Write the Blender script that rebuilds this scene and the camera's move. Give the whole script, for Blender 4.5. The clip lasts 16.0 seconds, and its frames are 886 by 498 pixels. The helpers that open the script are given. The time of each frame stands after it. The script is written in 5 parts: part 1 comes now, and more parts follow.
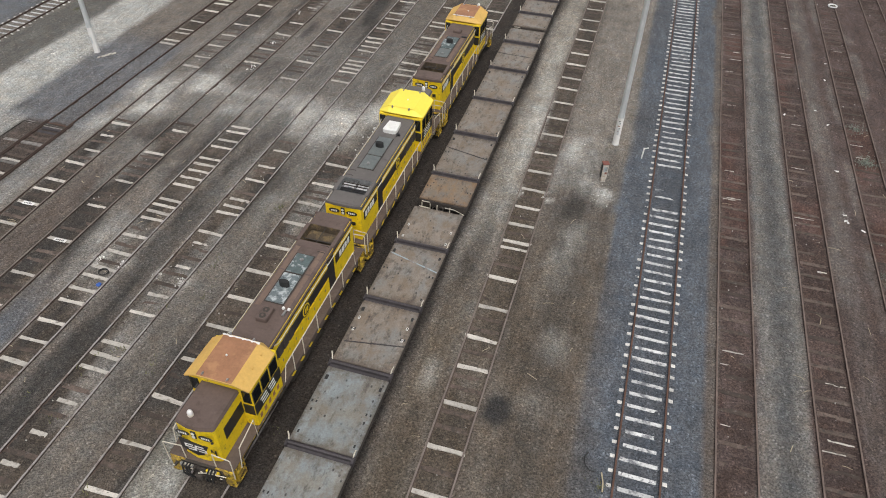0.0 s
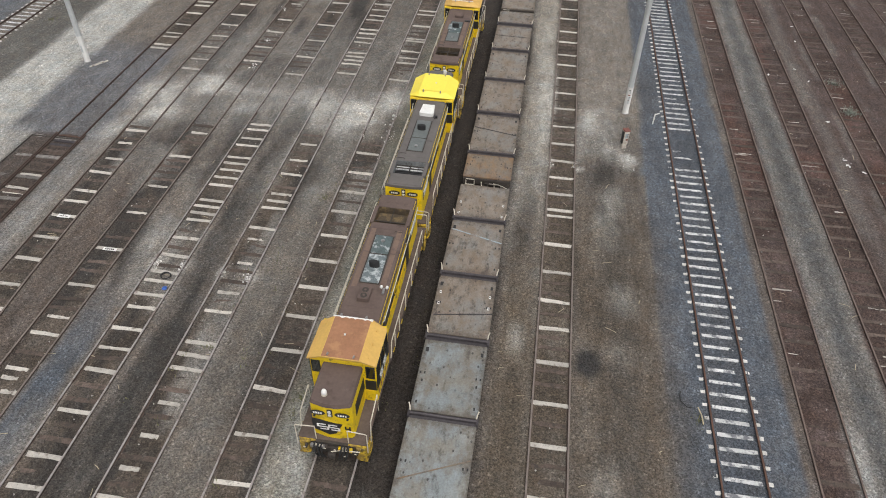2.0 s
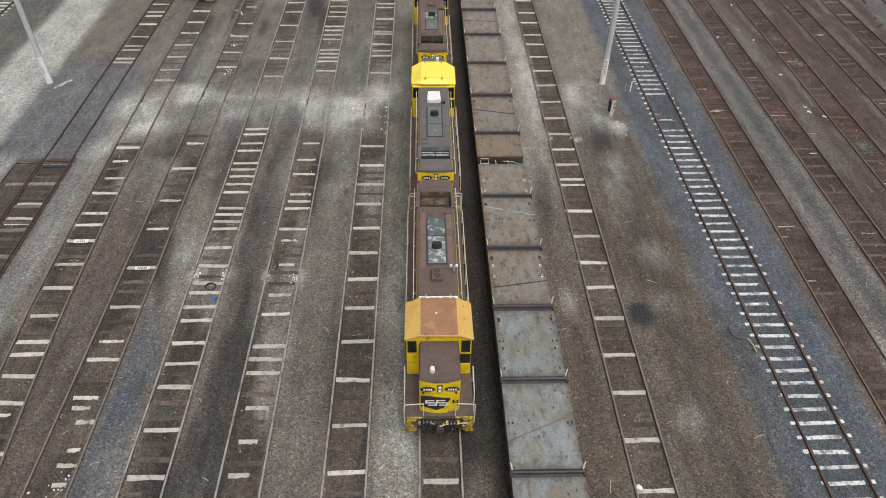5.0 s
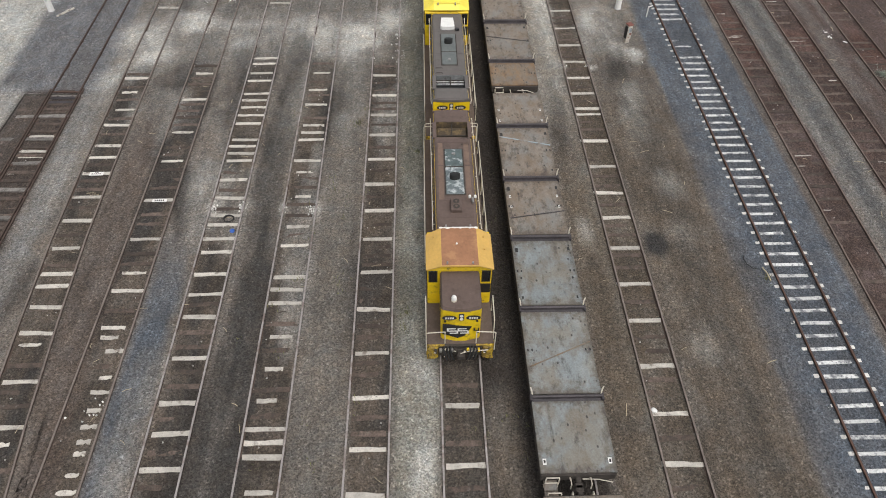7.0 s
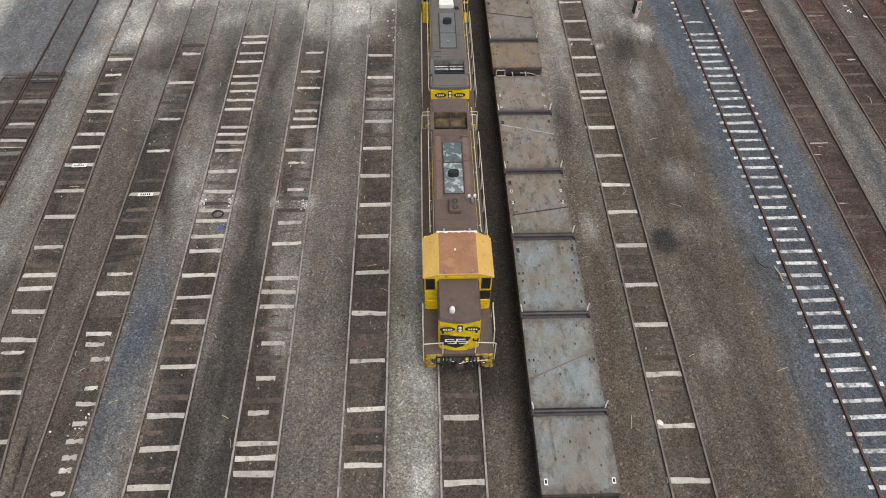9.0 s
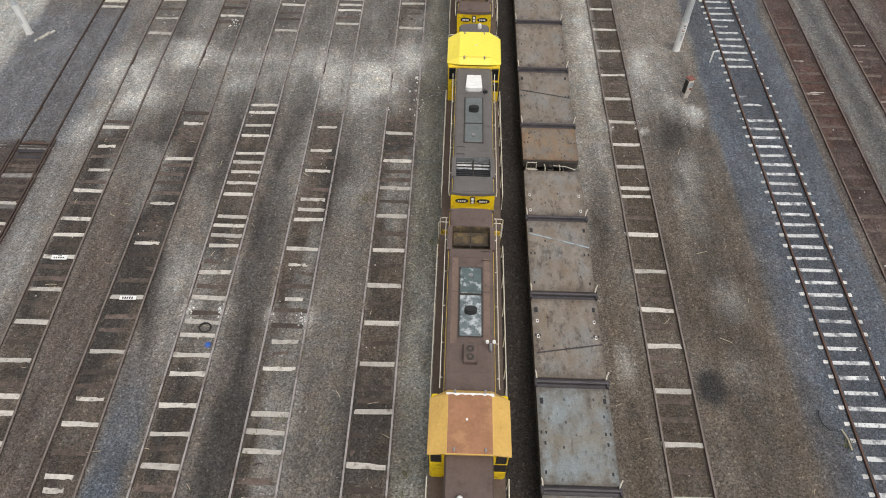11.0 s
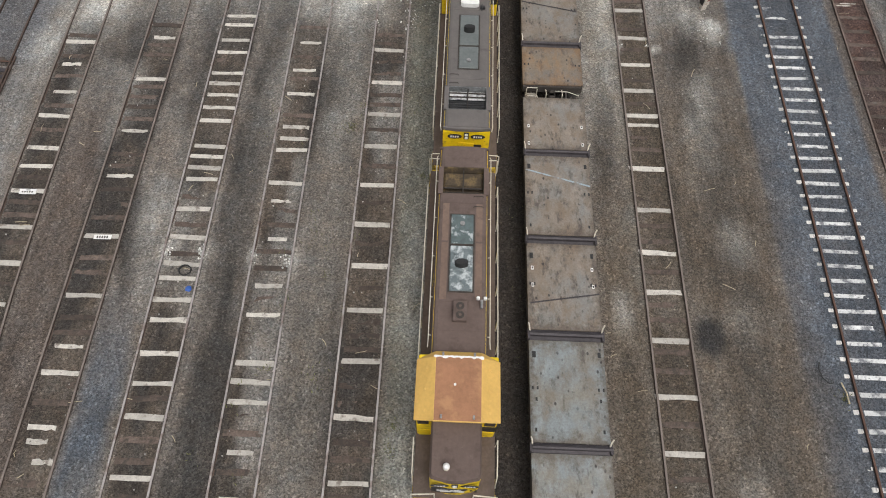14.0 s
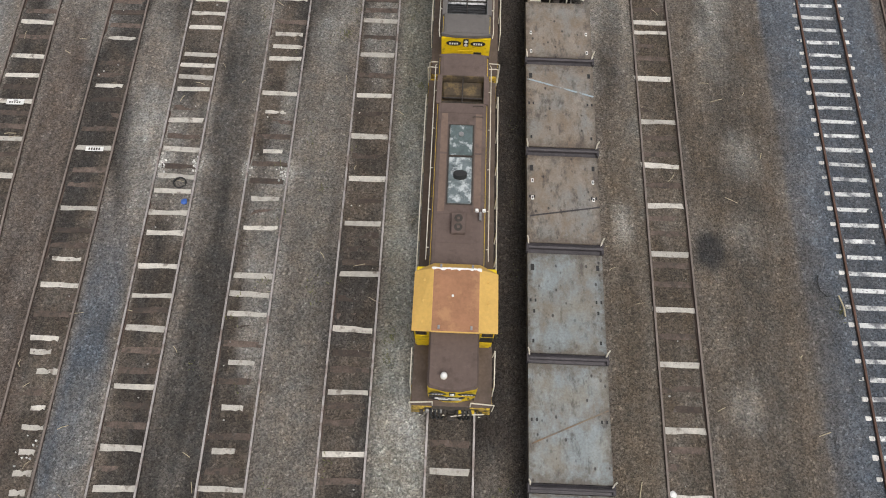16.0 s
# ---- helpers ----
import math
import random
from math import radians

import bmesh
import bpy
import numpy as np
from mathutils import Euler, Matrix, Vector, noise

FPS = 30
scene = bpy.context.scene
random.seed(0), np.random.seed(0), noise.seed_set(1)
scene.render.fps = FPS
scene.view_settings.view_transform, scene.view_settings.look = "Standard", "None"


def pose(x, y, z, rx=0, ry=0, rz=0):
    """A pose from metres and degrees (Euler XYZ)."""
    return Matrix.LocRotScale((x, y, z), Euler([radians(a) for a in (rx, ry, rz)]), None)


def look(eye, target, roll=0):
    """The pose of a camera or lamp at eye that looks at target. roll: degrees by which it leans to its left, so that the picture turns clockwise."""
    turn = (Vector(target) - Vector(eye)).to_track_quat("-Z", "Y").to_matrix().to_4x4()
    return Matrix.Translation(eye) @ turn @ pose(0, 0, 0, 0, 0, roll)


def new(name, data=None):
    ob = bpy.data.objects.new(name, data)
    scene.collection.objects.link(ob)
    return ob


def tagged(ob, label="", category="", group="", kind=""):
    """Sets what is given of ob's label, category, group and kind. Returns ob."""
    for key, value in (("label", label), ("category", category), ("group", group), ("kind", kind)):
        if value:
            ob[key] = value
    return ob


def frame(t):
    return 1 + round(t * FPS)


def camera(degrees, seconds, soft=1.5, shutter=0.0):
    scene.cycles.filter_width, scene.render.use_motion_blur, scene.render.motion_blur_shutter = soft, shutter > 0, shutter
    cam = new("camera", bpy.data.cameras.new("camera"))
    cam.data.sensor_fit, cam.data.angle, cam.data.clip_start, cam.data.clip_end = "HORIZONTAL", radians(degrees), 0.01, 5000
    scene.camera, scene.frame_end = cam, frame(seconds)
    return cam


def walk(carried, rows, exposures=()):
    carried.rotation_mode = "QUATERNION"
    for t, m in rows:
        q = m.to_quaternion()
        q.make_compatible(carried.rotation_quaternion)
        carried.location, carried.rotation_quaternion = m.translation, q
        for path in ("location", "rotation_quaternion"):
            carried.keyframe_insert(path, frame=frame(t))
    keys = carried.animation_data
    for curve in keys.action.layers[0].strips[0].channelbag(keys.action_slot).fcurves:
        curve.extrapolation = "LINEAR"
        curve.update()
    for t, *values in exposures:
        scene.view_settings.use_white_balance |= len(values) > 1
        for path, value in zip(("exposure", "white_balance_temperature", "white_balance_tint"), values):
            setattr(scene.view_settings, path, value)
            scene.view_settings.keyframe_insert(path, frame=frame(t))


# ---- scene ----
cam = camera(65.5, 16.0, soft=1.0)
PATH = [
    (0, (4.433, -14.712, 24.286), (4.042, -13.272, 22.954), 1.9),
    (0.5, (3.063, -15.513, 24.105), (2.675, -14.075, 22.77), 1.9),
    (1, (1.427, -16.344, 23.996), (1.076, -14.898, 22.66), 1.8),
    (1.5, (-0.246, -17.105, 24.018), (-0.531, -15.645, 22.681), 1.8),
    (2, (-1.621, -17.703, 24.092), (-1.815, -16.227, 22.757), 1.6),
    (2.5, (-2.828, -18.223, 24.11), (-2.857, -16.732, 22.777), 1.4),
    (3, (-4.018, -18.658, 24.126), (-3.955, -17.166, 22.795), 1.3),
    (3.5, (-5.138, -18.965, 24.152), (-5.073, -17.476, 22.818), 1.2),
    (4, (-6.253, -19.19, 24.165), (-6.188, -17.704, 22.828), 1.1),
    (4.2, (-6.695, -19.25, 24.158), (-6.631, -17.765, 22.82), 1.2),
    (6.3, (-8.895, -19.624, 24.195), (-8.833, -18.179, 22.813), 1.2),
    (6.5, (-8.876, -19.589, 24.2), (-8.815, -18.175, 22.788), 1.1),
    (7, (-8.815, -19.569, 24.231), (-8.758, -18.227, 22.749), 0.9),
    (7.5, (-8.798, -19.564, 24.265), (-8.743, -18.291, 22.723), 0.9),
    (8, (-8.76, -19.347, 24.323), (-8.707, -18.098, 22.762), 0.8),
    (8.5, (-8.713, -18.563, 24.38), (-8.66, -17.315, 22.818), 0.8),
    (9, (-8.595, -17.256, 24.451), (-8.545, -16.009, 22.888), 0.7),
    (9.5, (-8.484, -15.499, 24.55), (-8.434, -14.252, 22.987), 0.8),
    (10, (-8.363, -13.371, 24.661), (-8.385, -12.127, 23.096), 0.7),
    (10.2, (-8.297, -12.488, 24.755), (-8.319, -11.243, 23.19), 0.7),
    (12.3, (-8.026, -9.342, 24.854), (-8.046, -8.185, 23.223), 0.9),
    (12.5, (-7.973, -9.03, 24.906), (-7.993, -7.902, 23.255), 0.9),
    (13, (-7.929, -8.412, 24.864), (-7.947, -7.342, 23.174), 1.0),
    (13.5, (-7.866, -7.835, 24.819), (-7.883, -6.82, 23.096), 1.0),
    (14, (-7.85, -7.61, 24.769), (-7.864, -6.65, 23.015), 1.2),
    (14.5, (-7.797, -7.563, 24.71), (-7.81, -6.657, 22.927), 1.2),
    (15, (-7.777, -7.616, 24.608), (-7.789, -6.759, 22.801), 1.2),
    (15.5, (-7.75, -7.654, 24.494), (-7.761, -6.851, 22.662), 1.3),
    (16, (-7.746, -7.681, 24.393), (-7.755, -6.933, 22.538), 1.4),
]
walk(cam, [(t, look(eye, target, roll)) for t, eye, target, roll in PATH])

# ---- world, sun, exposure ----
world = bpy.data.worlds.new("world")
scene.world = world
world.use_nodes = True
wn = world.node_tree
sky = wn.nodes.new("ShaderNodeTexSky")
sky.sky_type, sky.sun_disc = "NISHITA", False
sky.sun_elevation, sky.sun_rotation = radians(63), radians(152)
sky.air_density, sky.dust_density = 1.0, 4.0
soft_sky = wn.nodes.new("ShaderNodeHueSaturation")
soft_sky.inputs["Saturation"].default_value = 0.22
wn.links.new(sky.outputs[0], soft_sky.inputs["Color"])
wn.links.new(soft_sky.outputs[0], wn.nodes["Background"].inputs[0])
wn.nodes["Background"].inputs[1].default_value = 0.15
sun_data = bpy.data.lights.new("sun", "SUN")
sun_data.energy, sun_data.angle, sun_data.color = 1.1, radians(35), (1.0, 0.97, 0.92)
sun = new("sun", sun_data)
sun.matrix_world = look((14, -26, 60), (0, 0, 0))
scene.view_settings.exposure = 0.03


# ---- materials ----
def material(name, base, rough=0.8, metal=0.0, var=0.25, size=1.2, fine=14.0, bump=0.15, stains=(), island=0.0, per_object=0.0, spec=0.5):
    """base colour with broad and fine variation; stains: (colour, size, threshold, strength)."""
    m = bpy.data.materials.new(name)
    m.use_nodes = True
    n, l = m.node_tree.nodes, m.node_tree.links
    bsdf = n["Principled BSDF"]
    bsdf.inputs["Roughness"].default_value, bsdf.inputs["Metallic"].default_value = rough, metal
    bsdf.inputs["Specular IOR Level"].default_value = spec
    geo = n.new("ShaderNodeNewGeometry")
    pos = geo.outputs["Position"]

    def tex(scale, detail=4.0, rough_=0.6):
        t = n.new("ShaderNodeTexNoise")
        t.inputs["Scale"].default_value, t.inputs["Detail"].default_value, t.inputs["Roughness"].default_value = scale, detail, rough_
        l.new(pos, t.inputs["Vector"])
        return t.outputs[0]

    def span(value, a, b, lo, hi):
        r = n.new("ShaderNodeMapRange")
        r.inputs[1].default_value, r.inputs[2].default_value, r.inputs[3].default_value, r.inputs[4].default_value = a, b, lo, hi
        l.new(value, r.inputs[0])
        return r.outputs[0]

    def mix(kind, fac, a, b):
        x = n.new("ShaderNodeMix")
        x.data_type, x.blend_type = "RGBA", kind
        for sock, v in ((x.inputs[0], fac), (x.inputs[6], a), (x.inputs[7], b)):
            if isinstance(v, (int, float)):
                sock.default_value = v
            elif isinstance(v, tuple):
                sock.default_value = (*v, 1)
            else:
                l.new(v, sock)
        return x.outputs[2]

    broad, small = tex(1 / size, 5.0), tex(fine, 3.0)
    col = base
    if base == "vertex":
        a = n.new("ShaderNodeVertexColor")
        a.layer_name = "tone"
        col = a.outputs[0]
    gain = n.new("ShaderNodeMath")
    gain.operation = "MULTIPLY"
    l.new(span(broad, 0.25, 0.75, 1 - var, 1 + var), gain.inputs[0])
    l.new(span(small, 0.25, 0.75, 1 - var * 0.7, 1 + var * 0.7), gain.inputs[1])
    value = gain.outputs[0]
    if per_object:
        info = n.new("ShaderNodeObjectInfo")
        g2 = n.new("ShaderNodeMath")
        g2.operation = "MULTIPLY"
        l.new(value, g2.inputs[0])
        l.new(span(info.outputs["Random"], 0, 1, 1 - per_object, 1 + per_object), g2.inputs[1])
        value = g2.outputs[0]
    if island:
        g2 = n.new("ShaderNodeMath")
        g2.operation = "MULTIPLY"
        l.new(value, g2.inputs[0])
        l.new(span(geo.outputs["Random Per Island"], 0, 1, 1 - island, 1 + island), g2.inputs[1])
        value = g2.outputs[0]
    grey = n.new("ShaderNodeCombineColor")
    for i in range(3):
        l.new(value, grey.inputs[i])
    col = mix("MULTIPLY", 1.0, col, grey.outputs[0])
    for colour, scale, edge, strength in stains:
        col = mix("MIX", span(tex(1 / scale, 6.0, 0.65), edge, edge + 0.12, 0, strength), col, colour)
    l.new(col, bsdf.inputs["Base Color"])
    if bump:
        b = n.new("ShaderNodeBump")
        b.inputs["Strength"].default_value, b.inputs["Distance"].default_value = bump, 0.02
        l.new(tex(fine * 1.5, 4.0, 0.7), b.inputs["Height"])
        l.new(b.outputs[0], bsdf.inputs["Normal"])
    return m


def gravel_material():
    """Crushed stone and dirt: the broad tone comes from the sheet; stones, grit and long smears from noise."""
    m = bpy.data.materials.new("ground_gravel")
    m.use_nodes = True
    n, l = m.node_tree.nodes, m.node_tree.links
    bsdf = n["Principled BSDF"]
    bsdf.inputs["Roughness"].default_value, bsdf.inputs["Specular IOR Level"].default_value = 0.95, 0.2
    pos = n.new("ShaderNodeNewGeometry").outputs["Position"]
    tone = n.new("ShaderNodeVertexColor")
    tone.layer_name = "tone"
    stretch = n.new("ShaderNodeVectorMath")
    stretch.operation = "MULTIPLY"
    stretch.inputs[1].default_value = (1.0, 0.2, 1.0)
    l.new(pos, stretch.inputs[0])

    def span(value, a, b, lo, hi):
        r = n.new("ShaderNodeMapRange")
        r.inputs[1].default_value, r.inputs[2].default_value, r.inputs[3].default_value, r.inputs[4].default_value = a, b, lo, hi
        l.new(value, r.inputs[0])
        return r.outputs[0]

    def layer(source, scale, detail, rough, lo, hi, a=0.3, b=0.7):
        t = n.new("ShaderNodeTexNoise")
        t.inputs["Scale"].default_value, t.inputs["Detail"].default_value, t.inputs["Roughness"].default_value = scale, detail, rough
        l.new(source, t.inputs["Vector"])
        return span(t.outputs[0], a, b, lo, hi)

    def cells(scale):
        v = n.new("ShaderNodeTexVoronoi")
        v.inputs["Scale"].default_value = scale
        l.new(pos, v.inputs["Vector"])
        c = n.new("ShaderNodeSeparateColor")
        l.new(v.outputs["Color"], c.inputs[0])
        return v, c

    stones, pick = cells(21.0)
    pick2 = cells(13.0)[1]
    value = span(pick.outputs[0], 0, 1, 0.56, 1.44)
    for other in (span(pick2.outputs[1], 0.94, 0.95, 1.0, 1.55), span(pick2.outputs[2], 0.0, 0.06, 0.7, 1.0),
                  layer(stretch.outputs[0], 2.6, 5.0, 0.7, 0.80, 1.20), layer(pos, 10.0, 4.0, 0.8, 0.80, 1.20),
                  layer(pos, 3.0, 6.0, 0.78, 0.90, 1.10), layer(stretch.outputs[0], 0.8, 4.0, 0.6, 0.90, 1.10)):
        mul = n.new("ShaderNodeMath")
        mul.operation = "MULTIPLY"
        l.new(value, mul.inputs[0]), l.new(other, mul.inputs[1])
        value = mul.outputs[0]
    warm = layer(pos, 1.1, 6.0, 0.75, 0.93, 1.07)
    g = n.new("ShaderNodeCombineColor")
    for i in range(3):
        l.new(value, g.inputs[i])
    tint = n.new("ShaderNodeCombineColor")
    tint.inputs[1].default_value = 1.0
    l.new(warm, tint.inputs[0])
    cool = n.new("ShaderNodeMath")
    cool.operation = "SUBTRACT"
    cool.inputs[0].default_value = 2.0
    l.new(warm, cool.inputs[1]), l.new(cool.outputs[0], tint.inputs[2])
    colour = tone.outputs[0]
    for other in (g.outputs[0], tint.outputs[0]):
        x = n.new("ShaderNodeMix")
        x.data_type, x.blend_type = "RGBA", "MULTIPLY"
        x.inputs[0].default_value = 1.0
        l.new(colour, x.inputs[6]), l.new(other, x.inputs[7])
        colour = x.outputs[2]
    l.new(colour, bsdf.inputs["Base Color"])
    b = n.new("ShaderNodeBump")
    b.inputs["Strength"].default_value, b.inputs["Distance"].default_value = 0.8, 0.05
    l.new(stones.outputs["Distance"], b.inputs["Height"])
    l.new(b.outputs[0], bsdf.inputs["Normal"])
    return m


def deck_material(name, base, other, rust, seed):
    """Worn steel plate: two paint tones, smears along the wagon, rust, darker brown towards the plate's edges, oil
    spots.
    """
    m = bpy.data.materials.new(name)
    m.use_nodes = True
    n, l = m.node_tree.nodes, m.node_tree.links
    bsdf = n["Principled BSDF"]
    bsdf.inputs["Metallic"].default_value = 0.1
    geo = n.new("ShaderNodeNewGeometry")
    info = n.new("ShaderNodeObjectInfo")
    shift = n.new("ShaderNodeVectorMath")
    shift.operation = "MULTIPLY_ADD"
    shift.inputs[1].default_value = (1, 1, 1)
    off = n.new("ShaderNodeCombineXYZ")
    off.inputs[0].default_value = seed
    far = n.new("ShaderNodeMath")
    far.operation = "MULTIPLY"
    far.inputs[1].default_value = 40.0
    l.new(info.outputs["Random"], far.inputs[0]), l.new(far.outputs[0], off.inputs[2])
    l.new(geo.outputs["Position"], shift.inputs[0]), l.new(off.outputs[0], shift.inputs[2])
    pos = shift.outputs[0]

    def scaled(v):
        k = n.new("ShaderNodeVectorMath")
        k.operation = "MULTIPLY"
        k.inputs[1].default_value = v
        l.new(pos, k.inputs[0])
        return k.outputs[0]

    def tex(source, scale, detail=5.0, rough=0.6):
        t = n.new("ShaderNodeTexNoise")
        t.inputs["Scale"].default_value, t.inputs["Detail"].default_value, t.inputs["Roughness"].default_value = scale, detail, rough
        l.new(source, t.inputs["Vector"])
        return t.outputs[0]

    def span(value, a, b, lo, hi):
        r = n.new("ShaderNodeMapRange")
        r.inputs[1].default_value, r.inputs[2].default_value, r.inputs[3].default_value, r.inputs[4].default_value = a, b, lo, hi
        l.new(value, r.inputs[0])
        return r.outputs[0]

    def calc(op, a, b):
        k = n.new("ShaderNodeMath")
        k.operation = op
        for i, v in enumerate((a, b)):
            if isinstance(v, (int, float)):
                k.inputs[i].default_value = v
            else:
                l.new(v, k.inputs[i])
        return k.outputs[0]

    def mix(fac, a, b, kind="MIX"):
        x = n.new("ShaderNodeMix")
        x.data_type, x.blend_type = "RGBA", kind
        for sock, v in ((x.inputs[0], fac), (x.inputs[6], a), (x.inputs[7], b)):
            if isinstance(v, (int, float)):
                sock.default_value = v
            elif isinstance(v, tuple):
                sock.default_value = (*v, 1)
            else:
                l.new(v, sock)
        return x.outputs[2]

    smear = tex(scaled((1.0, 0.35, 1.0)), 2.4, 6.0, 0.65)
    col = mix(span(tex(pos, 0.75, 4.0, 0.6), 0.42, 0.60, 0, 0.85), base, other)
    col = mix(span(smear, 0.50, 0.72, 0, 0.55), col, tuple(c * 1.55 for c in base))
    col = mix(span(tex(scaled((1.0, 0.6, 1.0)), 1.7, 7.0, 0.7), 0.46, 0.66, 0, 0.75), col, rust)
    # darker brown towards all four plate edges, broken up by noise
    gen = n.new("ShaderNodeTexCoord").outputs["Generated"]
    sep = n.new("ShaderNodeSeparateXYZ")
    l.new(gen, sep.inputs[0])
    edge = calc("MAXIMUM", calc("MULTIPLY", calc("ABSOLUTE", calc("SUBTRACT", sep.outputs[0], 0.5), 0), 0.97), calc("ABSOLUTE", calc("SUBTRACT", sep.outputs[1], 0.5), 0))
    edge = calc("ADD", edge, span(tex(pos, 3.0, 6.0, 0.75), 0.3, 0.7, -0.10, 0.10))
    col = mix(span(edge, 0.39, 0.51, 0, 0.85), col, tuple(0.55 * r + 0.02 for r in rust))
    # oil smears and burnt spots
    col = mix(span(tex(scaled((1.0, 0.45, 1.0)), 3.2, 5.0, 0.7), 0.53, 0.68, 0, 0.75), col, (0.060, 0.050, 0.045))
    v = n.new("ShaderNodeTexVoronoi")
    v.inputs["Scale"].default_value = 5.0
    l.new(scaled((1.3, 0.85, 1.0)), v.inputs["Vector"])
    c = n.new("ShaderNodeSeparateColor")
    l.new(v.outputs["Color"], c.inputs[0])
    spot = calc("MULTIPLY", span(v.outputs["Distance"], 0.20, 0.34, 1, 0), span(c.outputs[0], 0.74, 0.80, 0, 1))
    spot = calc("MULTIPLY", spot, span(tex(pos, 1.1, 2.0), 0.46, 0.54, 0, 0.85))
    col = mix(spot, col, (0.035, 0.030, 0.030))
    grain = calc("MULTIPLY", span(tex(pos, 14.0, 4.0, 0.7), 0.25, 0.75, 0.78, 1.22), span(info.outputs["Random"], 0, 1, 0.92, 1.08))
    g = n.new("ShaderNodeCombineColor")
    for i in range(3):
        l.new(grain, g.inputs[i])
    l.new(mix(1.0, col, g.outputs[0], "MULTIPLY"), bsdf.inputs["Base Color"])
    l.new(span(smear, 0.3, 0.7, 0.62, 0.88), bsdf.inputs["Roughness"])
    b = n.new("ShaderNodeBump")
    b.inputs["Strength"].default_value, b.inputs["Distance"].default_value = 0.12, 0.02
    l.new(tex(pos, 6.0, 5.0, 0.7), b.inputs["Height"])
    l.new(b.outputs[0], bsdf.inputs["Normal"])
    return m


GRAVEL = gravel_material()
CONCRETE = material("sleeper_concrete", (0.50, 0.465, 0.415), 0.9, var=0.22, size=0.4, fine=16, per_object=0.2, stains=(((0.17, 0.14, 0.115), 0.35, 0.55, 0.85), ((0.085, 0.07, 0.058), 0.12, 0.60, 0.9)))
DUSTY = material("dusty_concrete", (0.60, 0.60, 0.59), 0.9, var=0.2, size=0.5, fine=12, per_object=0.15, stains=(((0.13, 0.135, 0.15), 0.4, 0.49, 0.9), ((0.12, 0.12, 0.13), 0.1, 0.56, 0.85)))
TIMBER = material("sleeper_timber", (0.098, 0.073, 0.060), 0.95, var=0.4, size=0.4, fine=20, per_object=0.4, stains=(((0.050, 0.042, 0.036), 0.25, 0.50, 0.8), ((0.2, 0.185, 0.165), 0.3, 0.60, 0.6)))
BARE = material("bare_concrete_end", (0.64, 0.62, 0.585), 0.9, var=0.2, size=0.3, fine=14, per_object=0.2, stains=(((0.16, 0.13, 0.11), 0.12, 0.60, 0.85),))
OLDTIMBER = material("grey_split_timber", (0.20, 0.185, 0.170), 0.95, var=0.3, size=0.4, fine=20, per_object=0.35, stains=(((0.07, 0.058, 0.05), 0.25, 0.52, 0.85),))
RAIL = material("worn_rail_steel", (0.38, 0.345, 0.33), 0.5, 0.3, var=0.2, size=0.8, fine=25, stains=(((0.14, 0.085, 0.06), 0.6, 0.5, 0.6),))
HEAD_RAIL = material("brown_rail_head", (0.17, 0.125, 0.105), 0.7, 0.2, var=0.3, size=0.5, fine=25)
RUST_RAIL = material("rusty_rail_steel", (0.105, 0.072, 0.060), 0.85, 0.1, var=0.3, size=0.5, fine=25)
DULL_RAIL = material("dull_rail_steel", (0.19, 0.155, 0.135), 0.8, 0.1, var=0.3, size=0.6, fine=25)
WEB = material("rusty_rail_web", (0.085, 0.060, 0.048), 0.85, 0.1, var=0.3, size=0.4, fine=25)
RED_RAIL = material("red_rust_rail_steel", (0.105, 0.056, 0.040), 0.8, 0.1, var=0.3, size=0.4, fine=25, stains=(((0.20, 0.155, 0.125), 0.5, 0.6, 0.6),))
BROWN_RAIL = material("brown_rail_steel", (0.075, 0.050, 0.040), 0.8, 0.1, var=0.3, size=0.5, fine=25)
YELLOW = material("yellow_paint", (0.80, 0.565, 0.010), 0.5, var=0.12, size=1.2, fine=8, bump=0.04, stains=(((0.45, 0.30, 0.03), 0.4, 0.56, 0.6), ((0.12, 0.085, 0.04), 0.25, 0.585, 0.8), ((0.05, 0.04, 0.03), 0.1, 0.66, 0.8)))
BRIGHT = material("bright_yellow_paint", (0.93, 0.76, 0.09), 0.45, var=0.04, size=1.5, fine=6, bump=0.03, stains=(((0.6, 0.42, 0.08), 0.5, 0.70, 0.5),))
FADED = material("faded_yellow_paint", (0.64, 0.395, 0.105), 0.6, var=0.12, size=1.2, fine=8, bump=0.05, stains=(((0.42, 0.22, 0.08), 0.6, 0.64, 0.7),))
RUSTPAINT = material("rust_stained_paint", (0.32, 0.155, 0.082), 0.8, var=0.18, size=0.8, fine=9, bump=0.1, stains=(((0.48, 0.26, 0.125), 0.7, 0.52, 0.6), ((0.62, 0.5, 0.3), 0.16, 0.72, 0.8), ((0.12, 0.06, 0.04), 0.2, 0.70, 0.8)))
ROOFBROWN = material("dusty_brown_roof", (0.120, 0.085, 0.072), 0.85, var=0.16, size=0.9, fine=9, bump=0.06, stains=(((0.075, 0.052, 0.044), 0.6, 0.55, 0.75), ((0.19, 0.15, 0.13), 0.25, 0.62, 0.5), ((0.04, 0.03, 0.026), 0.12, 0.68, 0.7)))
TANROOF = material("tan_roof_paint", (0.165, 0.112, 0.086), 0.85, var=0.16, size=0.7, fine=9, bump=0.06, stains=(((0.10, 0.072, 0.06), 0.5, 0.56, 0.7),))
ROOFGREY = material("dusty_grey_roof", (0.125, 0.112, 0.105), 0.8, var=0.12, size=0.9, fine=9, bump=0.06, stains=(((0.08, 0.07, 0.066), 0.6, 0.6, 0.6),))
